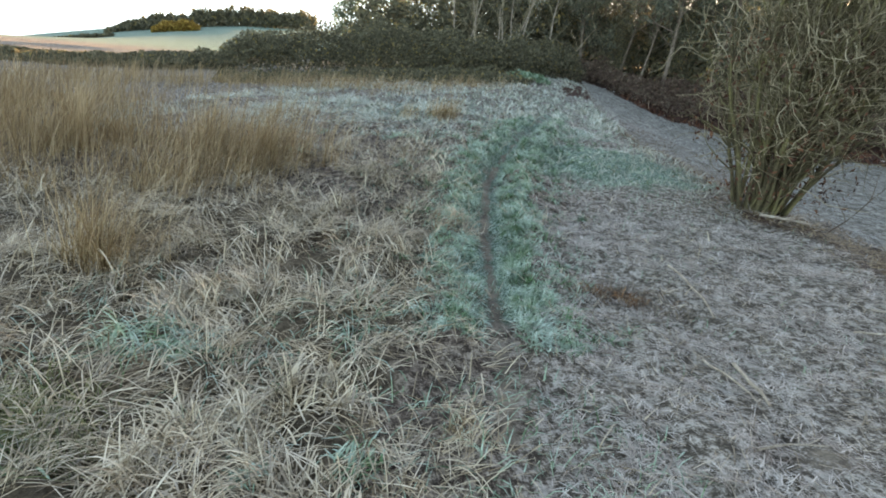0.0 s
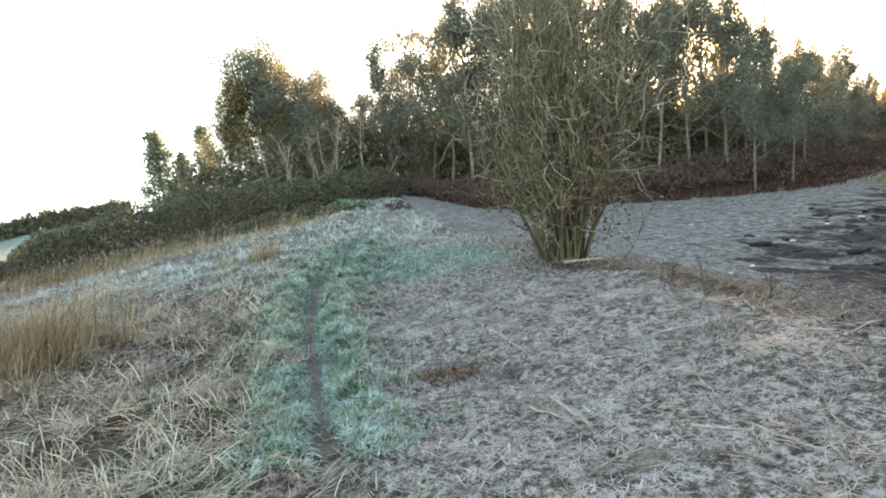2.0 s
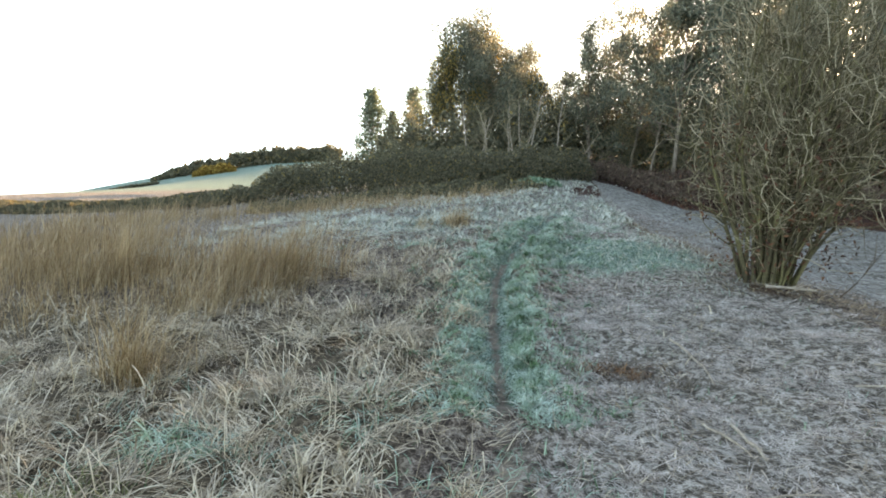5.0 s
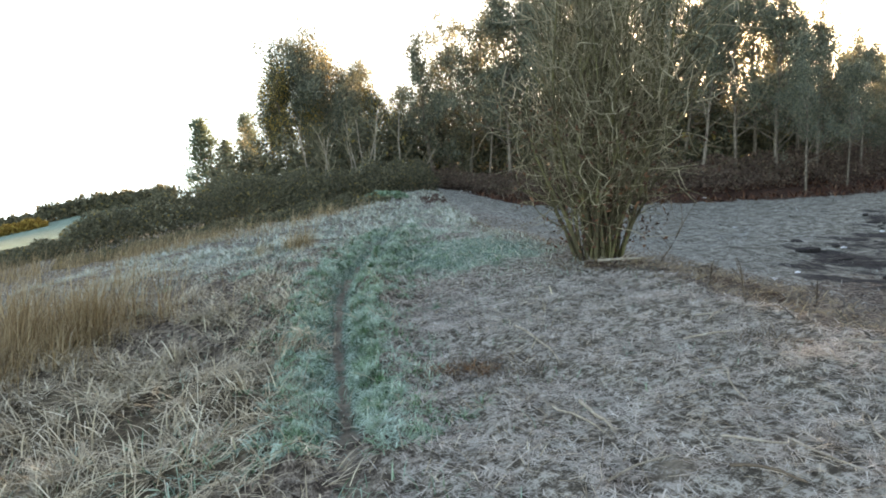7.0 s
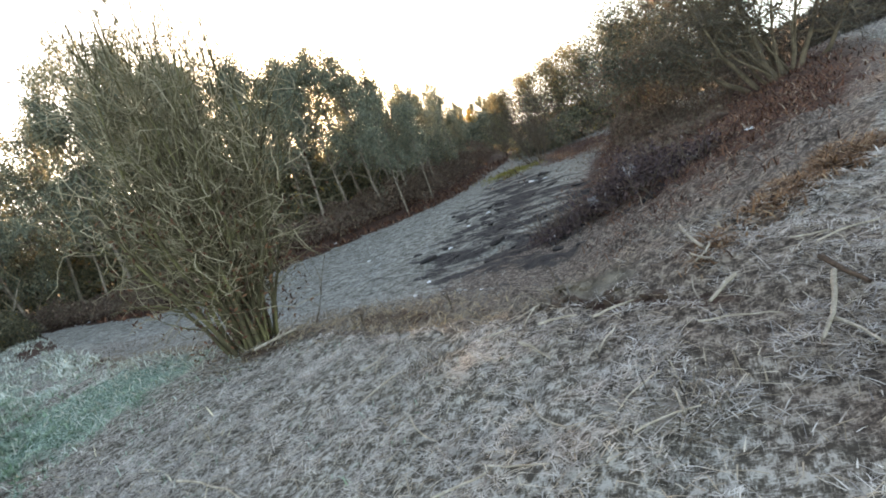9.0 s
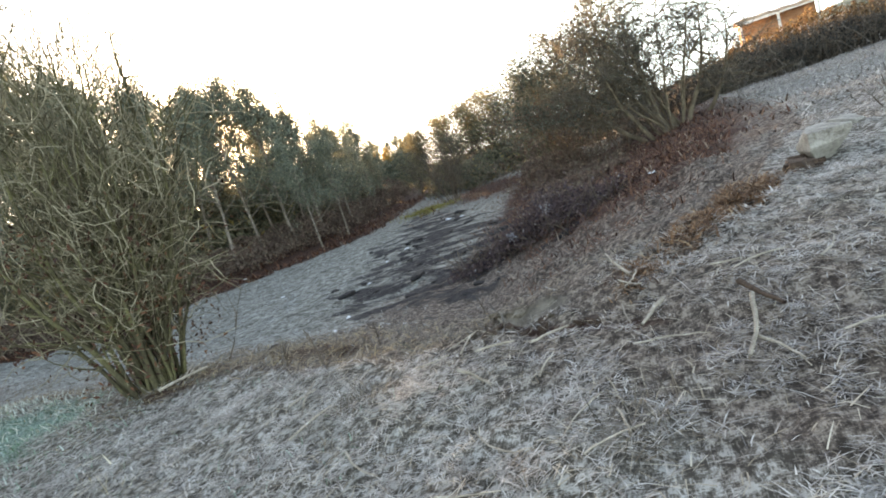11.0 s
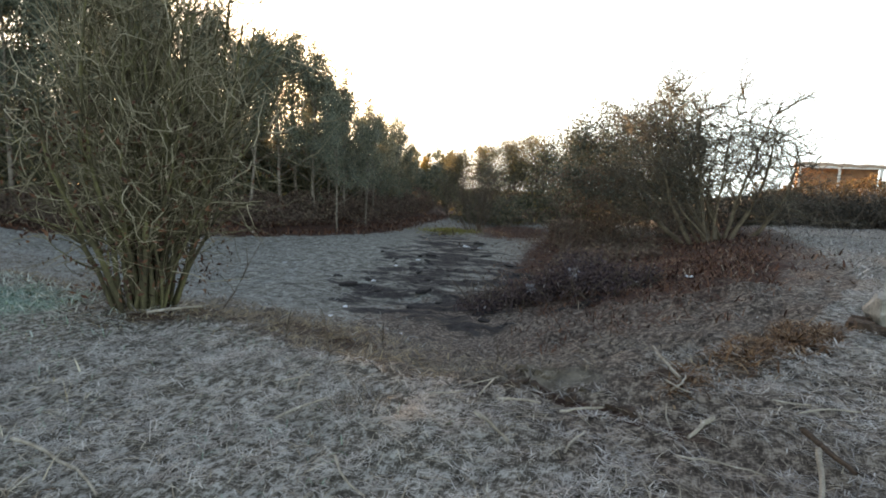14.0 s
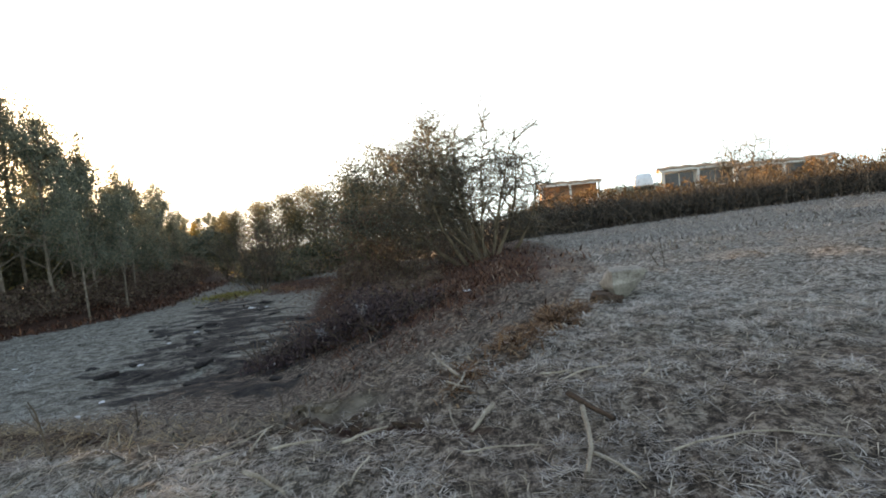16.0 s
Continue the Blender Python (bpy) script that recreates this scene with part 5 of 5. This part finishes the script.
tubes += [tube(grow(rng_b, (rng_b.normal(0.2, 0.9), rng_b.normal(0, 1.5), rng_b.uniform(1.5, 5.2)), unit(rng_b.uniform(0, 6.28), rng_b.uniform(0.3, 1.8)), rng_b.uniform(0.5, 1.6), 5, 0.2), np.linspace(0.014, 0.005, 6), 3) for _ in range(700)]
tagged(part("cane_tangle", tubes_mesh("cane_tangle", tubes), M_DARKBARK, heap), kind="stuff")
foliage_bank("bramble_thicket", [(14.5, 8.6), (18, 10.4), (22, 13.5), (27, 17)], [0.3, 0.6, 1.3, 1.6], 3.2, 12000, 0.08, M_BRAMB, "low reddish bramble thicket over the bank", "bramble", 0.6, 37, "stuff")
foliage_bank("lane_end_scrub", arc(60, 38.5, 40, 41.5, 43, 44.5, 46), [6.2, 6.2, 6.0, 6.0, 6.2, 6.4], 5, 18000, 0.2, M_EUCA, "sunlit scrub closing the end of the lane", "scrub", 0.5, 44, "stuff")
foliage_bank("dark_scrub", [(26, 24), (31, 24.5), (36, 22), (40, 19)], [2.2, 3.0, 3.2, 3.0], 4, 12000, 0.16, M_GORSE, "dark scrub at the end of the hollow", "scrub", 0.5, 38, "stuff")


# ---- small things ----
def stick(name, a, b, r, label, category="stick", bend=0.05, mat=M_STICK, seed=1, lift=0.06, forks=0):
    """A fallen stick between two plan points, resting on the grass."""
    rng = np.random.default_rng(seed)
    n = 7
    u = np.linspace(0, 1, n)
    x, y = a[0] + (b[0] - a[0]) * u, a[1] + (b[1] - a[1]) * u
    ln = math.hypot(b[0] - a[0], b[1] - a[1])
    nx, ny = -(b[1] - a[1]) / ln, (b[0] - a[0]) / ln
    off = bend * ln * np.sin(u * np.pi) + rng.normal(0, 0.01 * ln, n)
    x, y = x + nx * off, y + ny * off
    z = land(x, y) + np.interp(u, [0, 1], [gz(x[0], y[0]) - land(x[:1], y[:1])[0], gz(x[-1], y[-1]) - land(x[-1:], y[-1:])[0]]) + lift
    line = np.stack([x, y, z], 1)
    base = Vector(line[0])
    t = tagged(new(name), label, category, "fallen sticks")
    t.matrix_basis = Matrix.Translation(base)
    part("shaft", tubes_mesh("shaft", [tube(line - line[0], np.linspace(1.25, 0.8, n) * r, 6)]), mat, t)
    for k in range(forks):
        br = grow(rng, (line - line[0])[3 + k], (line[3 + k] - line[2 + k]) + rng.normal(0, 0.06, 3), ln * 0.35, 4, 0.1)
        part("side_twig", tubes_mesh("side_twig", [tube(br, np.linspace(0.5, 0.25, 5) * r, 5)]), mat, t)
    return t


STRAW = "bleached dry stick lying on frosted grass"
stick("stick", (0.49, 4.13), (0.68, 3.34), 0.008, STRAW, seed=1)
stick("stick", (0.66, 2.76), (0.73, 2.37), 0.009, STRAW, seed=2, bend=0.02)
stick("stick", (0.52, 2.83), (0.69, 2.41), 0.006, STRAW, seed=3)
stick("stick", (2.13, 2.56), (2.07, 2.30), 0.009, "short pale broken stick on frosted clippings", seed=4, bend=0.02)
stick("stick", (2.83, 1.26), (2.36, 1.18), 0.0095, "thick pale split stick lying on frosted grass", seed=5, bend=0.03)
stick("stick", (2.84, 1.69), (2.60, 1.71), 0.010, "straight pale cut stick on frosted grass", seed=6, bend=0.0)
stick("stick", (2.95, 1.35), (2.75, 1.12), 0.012, "dark rotten stick lying across frosted grass", seed=17, bend=0.0, mat=M_CLOD)
stick("twig", (3.1, 1.95), (3.42, 2.25), 0.008, "forked twig lying by the bank", "twig", seed=7, forks=2)
stick("twig", (2.52, 1.18), (2.38, 1.0), 0.006, STRAW, "twig", seed=8)
stick("twig", (2.57, 0.9), (2.74, 0.3), 0.004, "long thin curved stem on frosted grass", "twig", bend=0.14, seed=9)
stick("twig", (1.47, 3.35), (1.77, 3.31), 0.006, STRAW, "twig", seed=10)
stick("twig", (1.71, 3.53), (1.96, 3.76), 0.006, STRAW, "twig", seed=12)
stick("twig", (2.42, 2.26), (2.63, 2.14), 0.006, STRAW, "twig", seed=13)
stick("twig", (1.72, 3.73), (1.89, 3.65), 0.006, STRAW, "twig", seed=14)
stick("twig", (2.32, 2.58), (2.43, 2.38), 0.006, STRAW, "twig", seed=18)
stick("twig", (1.06, 1.98), (1.26, 1.82), 0.006, "dark curved twig on frosted grass", "twig", bend=0.15, seed=19, mat=M_DARKBARK)
stick("stick", (1.75, 6.3), (2.2, 6.15), 0.014, "pale broken branch at the foot of the bush", seed=15, forks=1)
stick("stick", (2.0, 6.2), (2.3, 6.6), 0.012, "pale broken branch at the foot of the bush", seed=16)
for k in range(26):
    rr = np.random.default_rng(200 + k)
    px, py = rr.uniform(0.3, 3.4), rr.uniform(0.9, 3.6)
    if inside(np.array([px]), np.array([py]), HOLLOW)[0]:
        continue
    a = rr.uniform(0, 6.28)
    ln = rr.uniform(0.12, 0.34)
    stick("twig", (px, py), (px + ln * math.cos(a), py + ln * math.sin(a)), rr.uniform(0.003, 0.006), "thin straw stalk on frosted grass", "twig", bend=rr.uniform(-0.1, 0.1), seed=300 + k, lift=0.05)
# upright dead stalks on the bank
for k, (px, py, h) in enumerate(((2.3, 4.75, 0.36), (2.2, 3.95, 0.40), (3.1, 4.5, 0.3), (3.6, 3.6, 0.26), (7.9, 1.0, 0.42), (8.05, 1.05, 0.3), (2.55, 6.6, 0.95))):
    rr = np.random.default_rng(400 + k)
    t = thing("dead_stalk", (px, py, gz(px, py)), "thin upright dead stalk with side shoots on the bank", "stalk", "dead stalks")
    line = grow(rr, (0, 0, -0.04), (rr.normal(0, 0.25), rr.normal(0, 0.25), 1), h, 6, 0.1)
    part("stem", tubes_mesh("stem", [tube(line, np.linspace(0.009, 0.003, 7), 5)]), M_DARKBARK, t)
    for j in (2, 3, 4):
        part("shoot", tubes_mesh("shoot", [tube(grow(rr, line[j], unit(rr.uniform(0, 6.28), 0.7), h * 0.35, 4, 0.12), np.linspace(0.005, 0.002, 5), 4)]), M_DARKBARK, t)


def rock_mesh(seed, sx, sy, sz, cuts=7, rough=3):
    """A broken block: a cube cut by slanting planes, its faces roughened and its edges worn."""
    rng = np.random.default_rng(seed)
    bm = bmesh.new()
    bmesh.ops.create_cube(bm, size=2.0)
    for _ in range(cuts):
        nrm = Vector(rng.normal(0, 1, 3)).normalized()
        cut = bmesh.ops.bisect_plane(bm, geom=bm.verts[:] + bm.edges[:] + bm.faces[:], plane_co=nrm * rng.uniform(0.72, 1.05), plane_no=nrm, clear_outer=True)
        rim = [e for e in cut["geom_cut"] if isinstance(e, bmesh.types.BMEdge)]
        if rim:
            bmesh.ops.holes_fill(bm, edges=rim, sides=0)
    bmesh.ops.bevel(bm, geom=bm.edges[:], offset=0.04, segments=1, affect="EDGES", clamp_overlap=True)
    bmesh.ops.triangulate(bm, faces=bm.faces[:])
    bmesh.ops.subdivide_edges(bm, edges=bm.edges[:], cuts=rough, use_grid_fill=True)
    bm.normal_update()
    for v in bm.verts:
        v.co += v.normal * noise.fractal(v.co * 2.6 + Vector((seed, 0, 0)), 0.9, 2.0, 5) * 0.05
    for v in bm.verts:
        v.co = Vector((v.co.x * sx, v.co.y * sy, v.co.z * sz))
    return bm


def put_rock(name, x, y, sx, sy, sz, turn, seed, mat, label, category, sink=0.35):
    ob = part(name, rock_mesh(seed, sx, sy, sz, 7, 3 if max(sx, sy) > 0.2 else 1), mat)
    ob.matrix_basis = Matrix.Translation((x, y, gz(x, y) + sz * (0.62 - sink))) @ Matrix.Rotation(radians(turn), 4, "Z")
    return tagged(ob, label, category)


put_rock("boulder", 5.80, 1.37, 0.215, 0.17, 0.135, 35, 8, M_ROCK, "angular pale limestone boulder at the top of the bank", "rock", -0.15)
put_rock("stone", 7.4, 1.3, 0.16, 0.13, 0.07, 60, 4, M_ROCK, "small flat frosted stone beside the boulder", "rock")
put_rock("stone", 26.8, 14.2, 0.9, 0.6, 0.5, 10, 5, M_ROCK, "pale stone slab behind the bramble", "rock")
put_rock("stone", 33, 31, 1.3, 0.9, 0.7, 40, 6, M_ROCK, "pale boulder at the end of the hollow", "rock")
for k in range(34):
    rr = np.random.default_rng(700 + k)
    py, s = 2.85 - 0.9 * rr.uniform() ** 1.6, rr.uniform(0.010, 0.026)
    px = float(np.interp(py, [1.6, 2.1, 2.5, 2.9], [2.74, 2.74, 2.68, 2.6])) + rr.normal(0, 0.05)
    put_rock("earth_clod", px, py, s * 1.3, s, s * 0.8, k * 50, 20 + k % 6, M_CLOD if k % 3 else M_SOD, "torn brown clod of earth and roots on the bank edge", "clod", 0.3)
for px, py, ln, turn in ((2.78, 2.72, 0.07, -60), (2.80, 2.60, 0.06, -75), (2.70, 2.86, 0.05, -40)):
    put_rock("turf_sod", px, py, ln, 0.045, 0.03, turn, 31 + int(py * 10) % 3, M_SOD, "frosted turf sod overhanging torn brown earth", "sod", 0.15)
# earth and roots fallen from under the boulder
for k in range(14):
    rr = np.random.default_rng(760 + k)
    s = rr.uniform(0.025, 0.065)
    put_rock("earth_clod", 5.5 + rr.normal(0, 0.13), 1.47 + rr.normal(0, 0.06), s * 1.4, s, s * 0.8, k * 47, 24 + k % 6, M_CLOD, "crumbled brown earth below the boulder", "clod", 0.2)
# the torn sods in the mud
for k in range(110):
    rr = np.random.default_rng(500 + k)
    u, w = rr.normal(0, 4.2), rr.normal(0, 1.5)
    px, py = 10.4 + 0.66 * u + 0.75 * w, 11.0 + 0.75 * u - 0.66 * w
    if not inside(np.array([px]), np.array([py]), HOLLOW)[0] or mud_zone(px, py) < 0.6:
        continue
    s = 0.03 + 0.09 * rr.uniform() ** 2.5
    put_rock("mud_clod", px, py, s * 2.0, s, s * 0.4, 40 + rr.normal(0, 20), 600 + k % 5, M_MUD, "dark frozen clod of mud", "clod", 0.3)


def litter(x, y, s, seed, label="crumpled white plastic scrap on the ground"):
    rng = np.random.default_rng(seed)
    bm = bmesh.new()
    bmesh.ops.create_grid(bm, x_segments=8, y_segments=8, size=s)
    for v in bm.verts:
        p = v.co * (3.2 / s * 0.35) + Vector((seed * 3.1, 0, 0))
        v.co.z = abs(noise.noise(p)) * s * 1.1
        v.co.x += noise.noise(p + Vector((9, 0, 0))) * s * 0.5
        v.co.y += noise.noise(p + Vector((0, 9, 0))) * s * 0.5
    bmesh.ops.solidify(bm, geom=bm.faces[:], thickness=0.004)
    ob = part("litter", bm, M_WHITE)
    ob.matrix_basis = Matrix.Translation((x, y, gz(x, y) + 0.01)) @ Matrix.Rotation(rng.uniform(0, 6), 4, "Z")
    return tagged(ob, label, "litter", "scattered litter")


for k, (x, y, s) in enumerate(((15.9, 15.2, 0.17), (11.7, 13.4, 0.10), (10.2, 12.7, 0.07), (15.2, 14.9, 0.1), (1.42, 30.0, 0.11), (0.9, 29, 0.08), (8.0, 10.9, 0.07), (4.9, 6.3, 0.045), (4.5, 7.4, 0.05), (5.6, 8.6, 0.06), (10.6, 22.4, 0.14), (9.2, 4.2, 0.08), (16, 14.6, 0.12), (7.7, 14.5, 0.07))):
    litter(x, y, s * 0.6, k + 1)

# dark heap of cut brush with frosted rags of ivy
heap2 = thing("brush_heap", (8.3, 6.1, gz(8.3, 6.1)), "dark heap of cut brush and bramble in the hollow", "brush heap")
rng_h = np.random.default_rng(71)
hu = rng_h.uniform(-1, 1, 420)
hx, hy = hu * 0.5 + rng_h.normal(0, 0.4, 420), -hu * 1.35 + rng_h.normal(0, 0.15, 420)
hz = ground_z(hx + 8.3, hy + 6.1) - gz(8.3, 6.1)
cc = np.stack([hx, hy, hz + rng_h.uniform(0, 1, 420) ** 0.6 * (0.12 + 0.74 * np.exp(-(((hu - 0.15) / 0.5) ** 2)) * rng_h.uniform(0.5, 1.0, 420))], 1)
tagged(part("foliage", leaf_mesh("foliage", rng_h, cc, 9000, 0.12, 0.035), M_HEAPLEAF, heap2), kind="stuff")
canes = []
for _ in range(220):
    i = int(rng_h.integers(0, 420))
    canes.append(tube(grow(rng_h, (cc[i, 0], cc[i, 1], hz[i]), unit(rng_h.uniform(0, 6.28), rng_h.uniform(0.2, 1.2)), rng_h.uniform(0.3, 0.9), 6, 0.2, 0.0, 0.15), np.linspace(0.010, 0.003, 7), 4))
tagged(part("cane_tangle", tubes_mesh("cane_tangle", canes), M_DARKBARK, heap2), kind="stuff")


# two frosted rags caught on the heap
for k, (rx_, ry_, up, tilt) in enumerate(((8.0, 6.45, 0.34, 62), (8.35, 5.85, 0.42, 70))):
    rag = litter(rx_, ry_, 0.085, 31 + k, "grey frosted rag hanging on the brush heap")
    rag.data.materials[0] = M_RAG
    rag.matrix_basis = Matrix.Translation((rx_ - 0.12, ry_ - 0.1, gz(rx_, ry_) + up)) @ Matrix.Rotation(radians(-35), 4, "Z") @ Matrix.Rotation(radians(tilt), 4, "X")


# ---- far houses ----
def box(bm, x0, y0, z0, x1, y1, z1):
    g = bmesh.ops.create_cube(bm, size=1.0)["verts"]
    for v in g:
        v.co = Vector(((v.co.x + 0.5) * (x1 - x0) + x0, (v.co.y + 0.5) * (y1 - y0) + y0, (v.co.z + 0.5) * (z1 - z0) + z0))
    return g


def terrace(place, turn, length, depth, height, label, bays, wall):
    """A low terrace with its front on the +y side: a pale fascia on wide-set posts before dark glazing, under a shallow roof of waving tiles."""
    t = thing("house", place, label, "house", "houses beyond the hedge")
    t.matrix_basis = Matrix.Translation(place) @ Matrix.Rotation(radians(turn), 4, "Z")
    bm = bmesh.new()
    box(bm, -length / 2, -depth, 0, length / 2, -1.6, height)
    part("wall", bm, wall, t)
    bm = bmesh.new()
    box(bm, -length / 2 - 0.3, -0.15, height - 0.26, length / 2 + 0.3, 0.15, height)
    part("fascia", bm, M_WALL, t, "cream beam along the front")
    n = int(length * 6)
    us = np.linspace(-length / 2 - 0.35, length / 2 + 0.35, n)
    wave = 0.10 * np.abs(np.sin(us * 1.9)) + 0.06 * np.sin(us * 0.7)
    rows = [np.stack([us, np.full(n, y), z + wave], 1) for y, z in ((0.2, height + 0.02), (-depth / 2, height + 0.34), (-depth - 0.3, height + 0.03))]
    low = [r - [0, 0, 0.14] for r in rows]
    v = np.concatenate(rows + low)
    i = np.arange(n - 1)
    q = [np.stack([a_ + i, a_ + i + 1, b_ + i + 1, b_ + i], 1) for a_, b_ in ((0, n), (n, 2 * n), (4 * n, 3 * n), (5 * n, 4 * n), (3 * n, 0), (2 * n, 5 * n))]
    part("roof", np_mesh("roof", v, q), M_ROOF, t)
    for i in range(bays if wall is M_WALL else 0):
        u, w = -length / 2 + (i + 0.5) * length / bays, length / bays * 0.42
        win = part("window", bpy.data.meshes.new("window"), M_WALL, t)
        bm = bmesh.new()
        box(bm, u - w, -1.63, 0.5, u + w, -1.55, height - 0.3)
        bm.to_mesh(win.data)
        bm.free()
        for k in (-1, 1):
            bm = bmesh.new()
            box(bm, u + k * w / 2 - w * 0.46, -1.57, 0.58, u + k * w / 2 + w * 0.46, -1.52, height - 0.38)
            part("pane", bm, M_GLASS, win)
    for i in range(bays + 1):
        u = -length / 2 + i * length / bays
        bm = bmesh.new()
        box(bm, u - 0.11, -0.1, 0, u + 0.11, 0.1, height - 0.26)
        part("post", bm, M_WALL, t)
    return t


M_BRICK = noisy_mat("orange_brick", [(0.3, (0.26, 0.13, 0.07)), (0.7, (0.42, 0.24, 0.14))], 2, 16)
for az, r, ln, top, bays, wall, words in ((79.8, 66, 6.5, 3.45, 2, M_BRICK, "low orange brick house with a cream fascia and waving tiles"), (91.6, 64, 7.0, 3.65, 2, M_WALL, "low cream house with dark glazing behind wide-set posts"), (98.4, 62, 8.0, 3.2, 2, M_WALL, "low cream house with dark glazing behind wide-set posts")):
    x, y = r * math.sin(radians(az)), r * math.cos(radians(az))
    z = 1.45 + r * math.tan(radians(top)) - 2.9
    terrace((x, y, z), 180 - az + 6, ln, 5.0, 2.6, words, bays, wall)


def parked_car(place, turn):
    """A small white car: a lofted body with a set-in cabin, glass, lamps and wheels."""
    t = thing("car", place, "small white car parked before the far houses", "car")
    t.matrix_basis = Matrix.Translation(place) @ Matrix.Rotation(radians(turn), 4, "Z")

    def loft(outline, half, top_half):
        bm = bmesh.new()
        rings = [[bm.verts.new((x, k * (half + (top_half - half) * f), z)) for x, z, f in outline] for k in (-1, 1)]
        n = len(outline)
        for i in range(n):
            bm.faces.new((rings[0][i], rings[0][(i + 1) % n], rings[1][(i + 1) % n], rings[1][i]))
        bm.faces.new(rings[0][::-1])
        bm.faces.new(rings[1])
        bmesh.ops.bevel(bm, geom=bm.edges[:], offset=0.05, segments=2, affect="EDGES", clamp_overlap=True)
        bmesh.ops.recalc_face_normals(bm, faces=bm.faces[:])
        return bm

    part("body", loft([(-2.0, 0.3, 0), (2.0, 0.3, 0), (2.05, 0.7, 0), (1.0, 0.9, 0.1), (-1.9, 0.95, 0.1)], 0.84, 0.78), M_WHITE, t)
    part("roof", loft([(-1.75, 0.92, 0), (0.9, 0.9, 0), (0.3, 1.42, 1), (-1.4, 1.45, 1)], 0.78, 0.6), M_WHITE, t)
    for k in (-1, 1):
        for x0, x1 in ((-1.3, -0.55), (-0.45, 0.35)):
            bm = bmesh.new()
            box(bm, x0, k * 0.72 - 0.03, 0.98, x1, k * 0.72 + 0.03, 1.32)
            part("side_window", bm, M_GLASS, t)
        for x in (-1.25, 1.3):
            bm = bmesh.new()
            bmesh.ops.create_cone(bm, cap_ends=True, segments=20, radius1=0.31, radius2=0.31, depth=0.2, matrix=Matrix.Translation((x, k * 0.76, 0.31)) @ Matrix.Rotation(radians(90), 4, "X"))
            part("wheel", bm, M_DARKBARK, t)
    return t


car_x, car_y = 58 * math.sin(radians(86.6)), 58 * math.cos(radians(86.6))
car_z = 1.45 + 58 * math.tan(radians(2.3)) - 0.55
parked_car((car_x, car_y, car_z), 5)
foliage_bank("pale_shrubbery", arc(61, 82.6, 84.5, 86.5, 88.4), [1.2, 1.5, 1.5, 1.2], 2.4, 5000, 0.14, M_MINT, "pale frosted shrubs between the far houses", "shrub", 0.5, 55, "stuff")
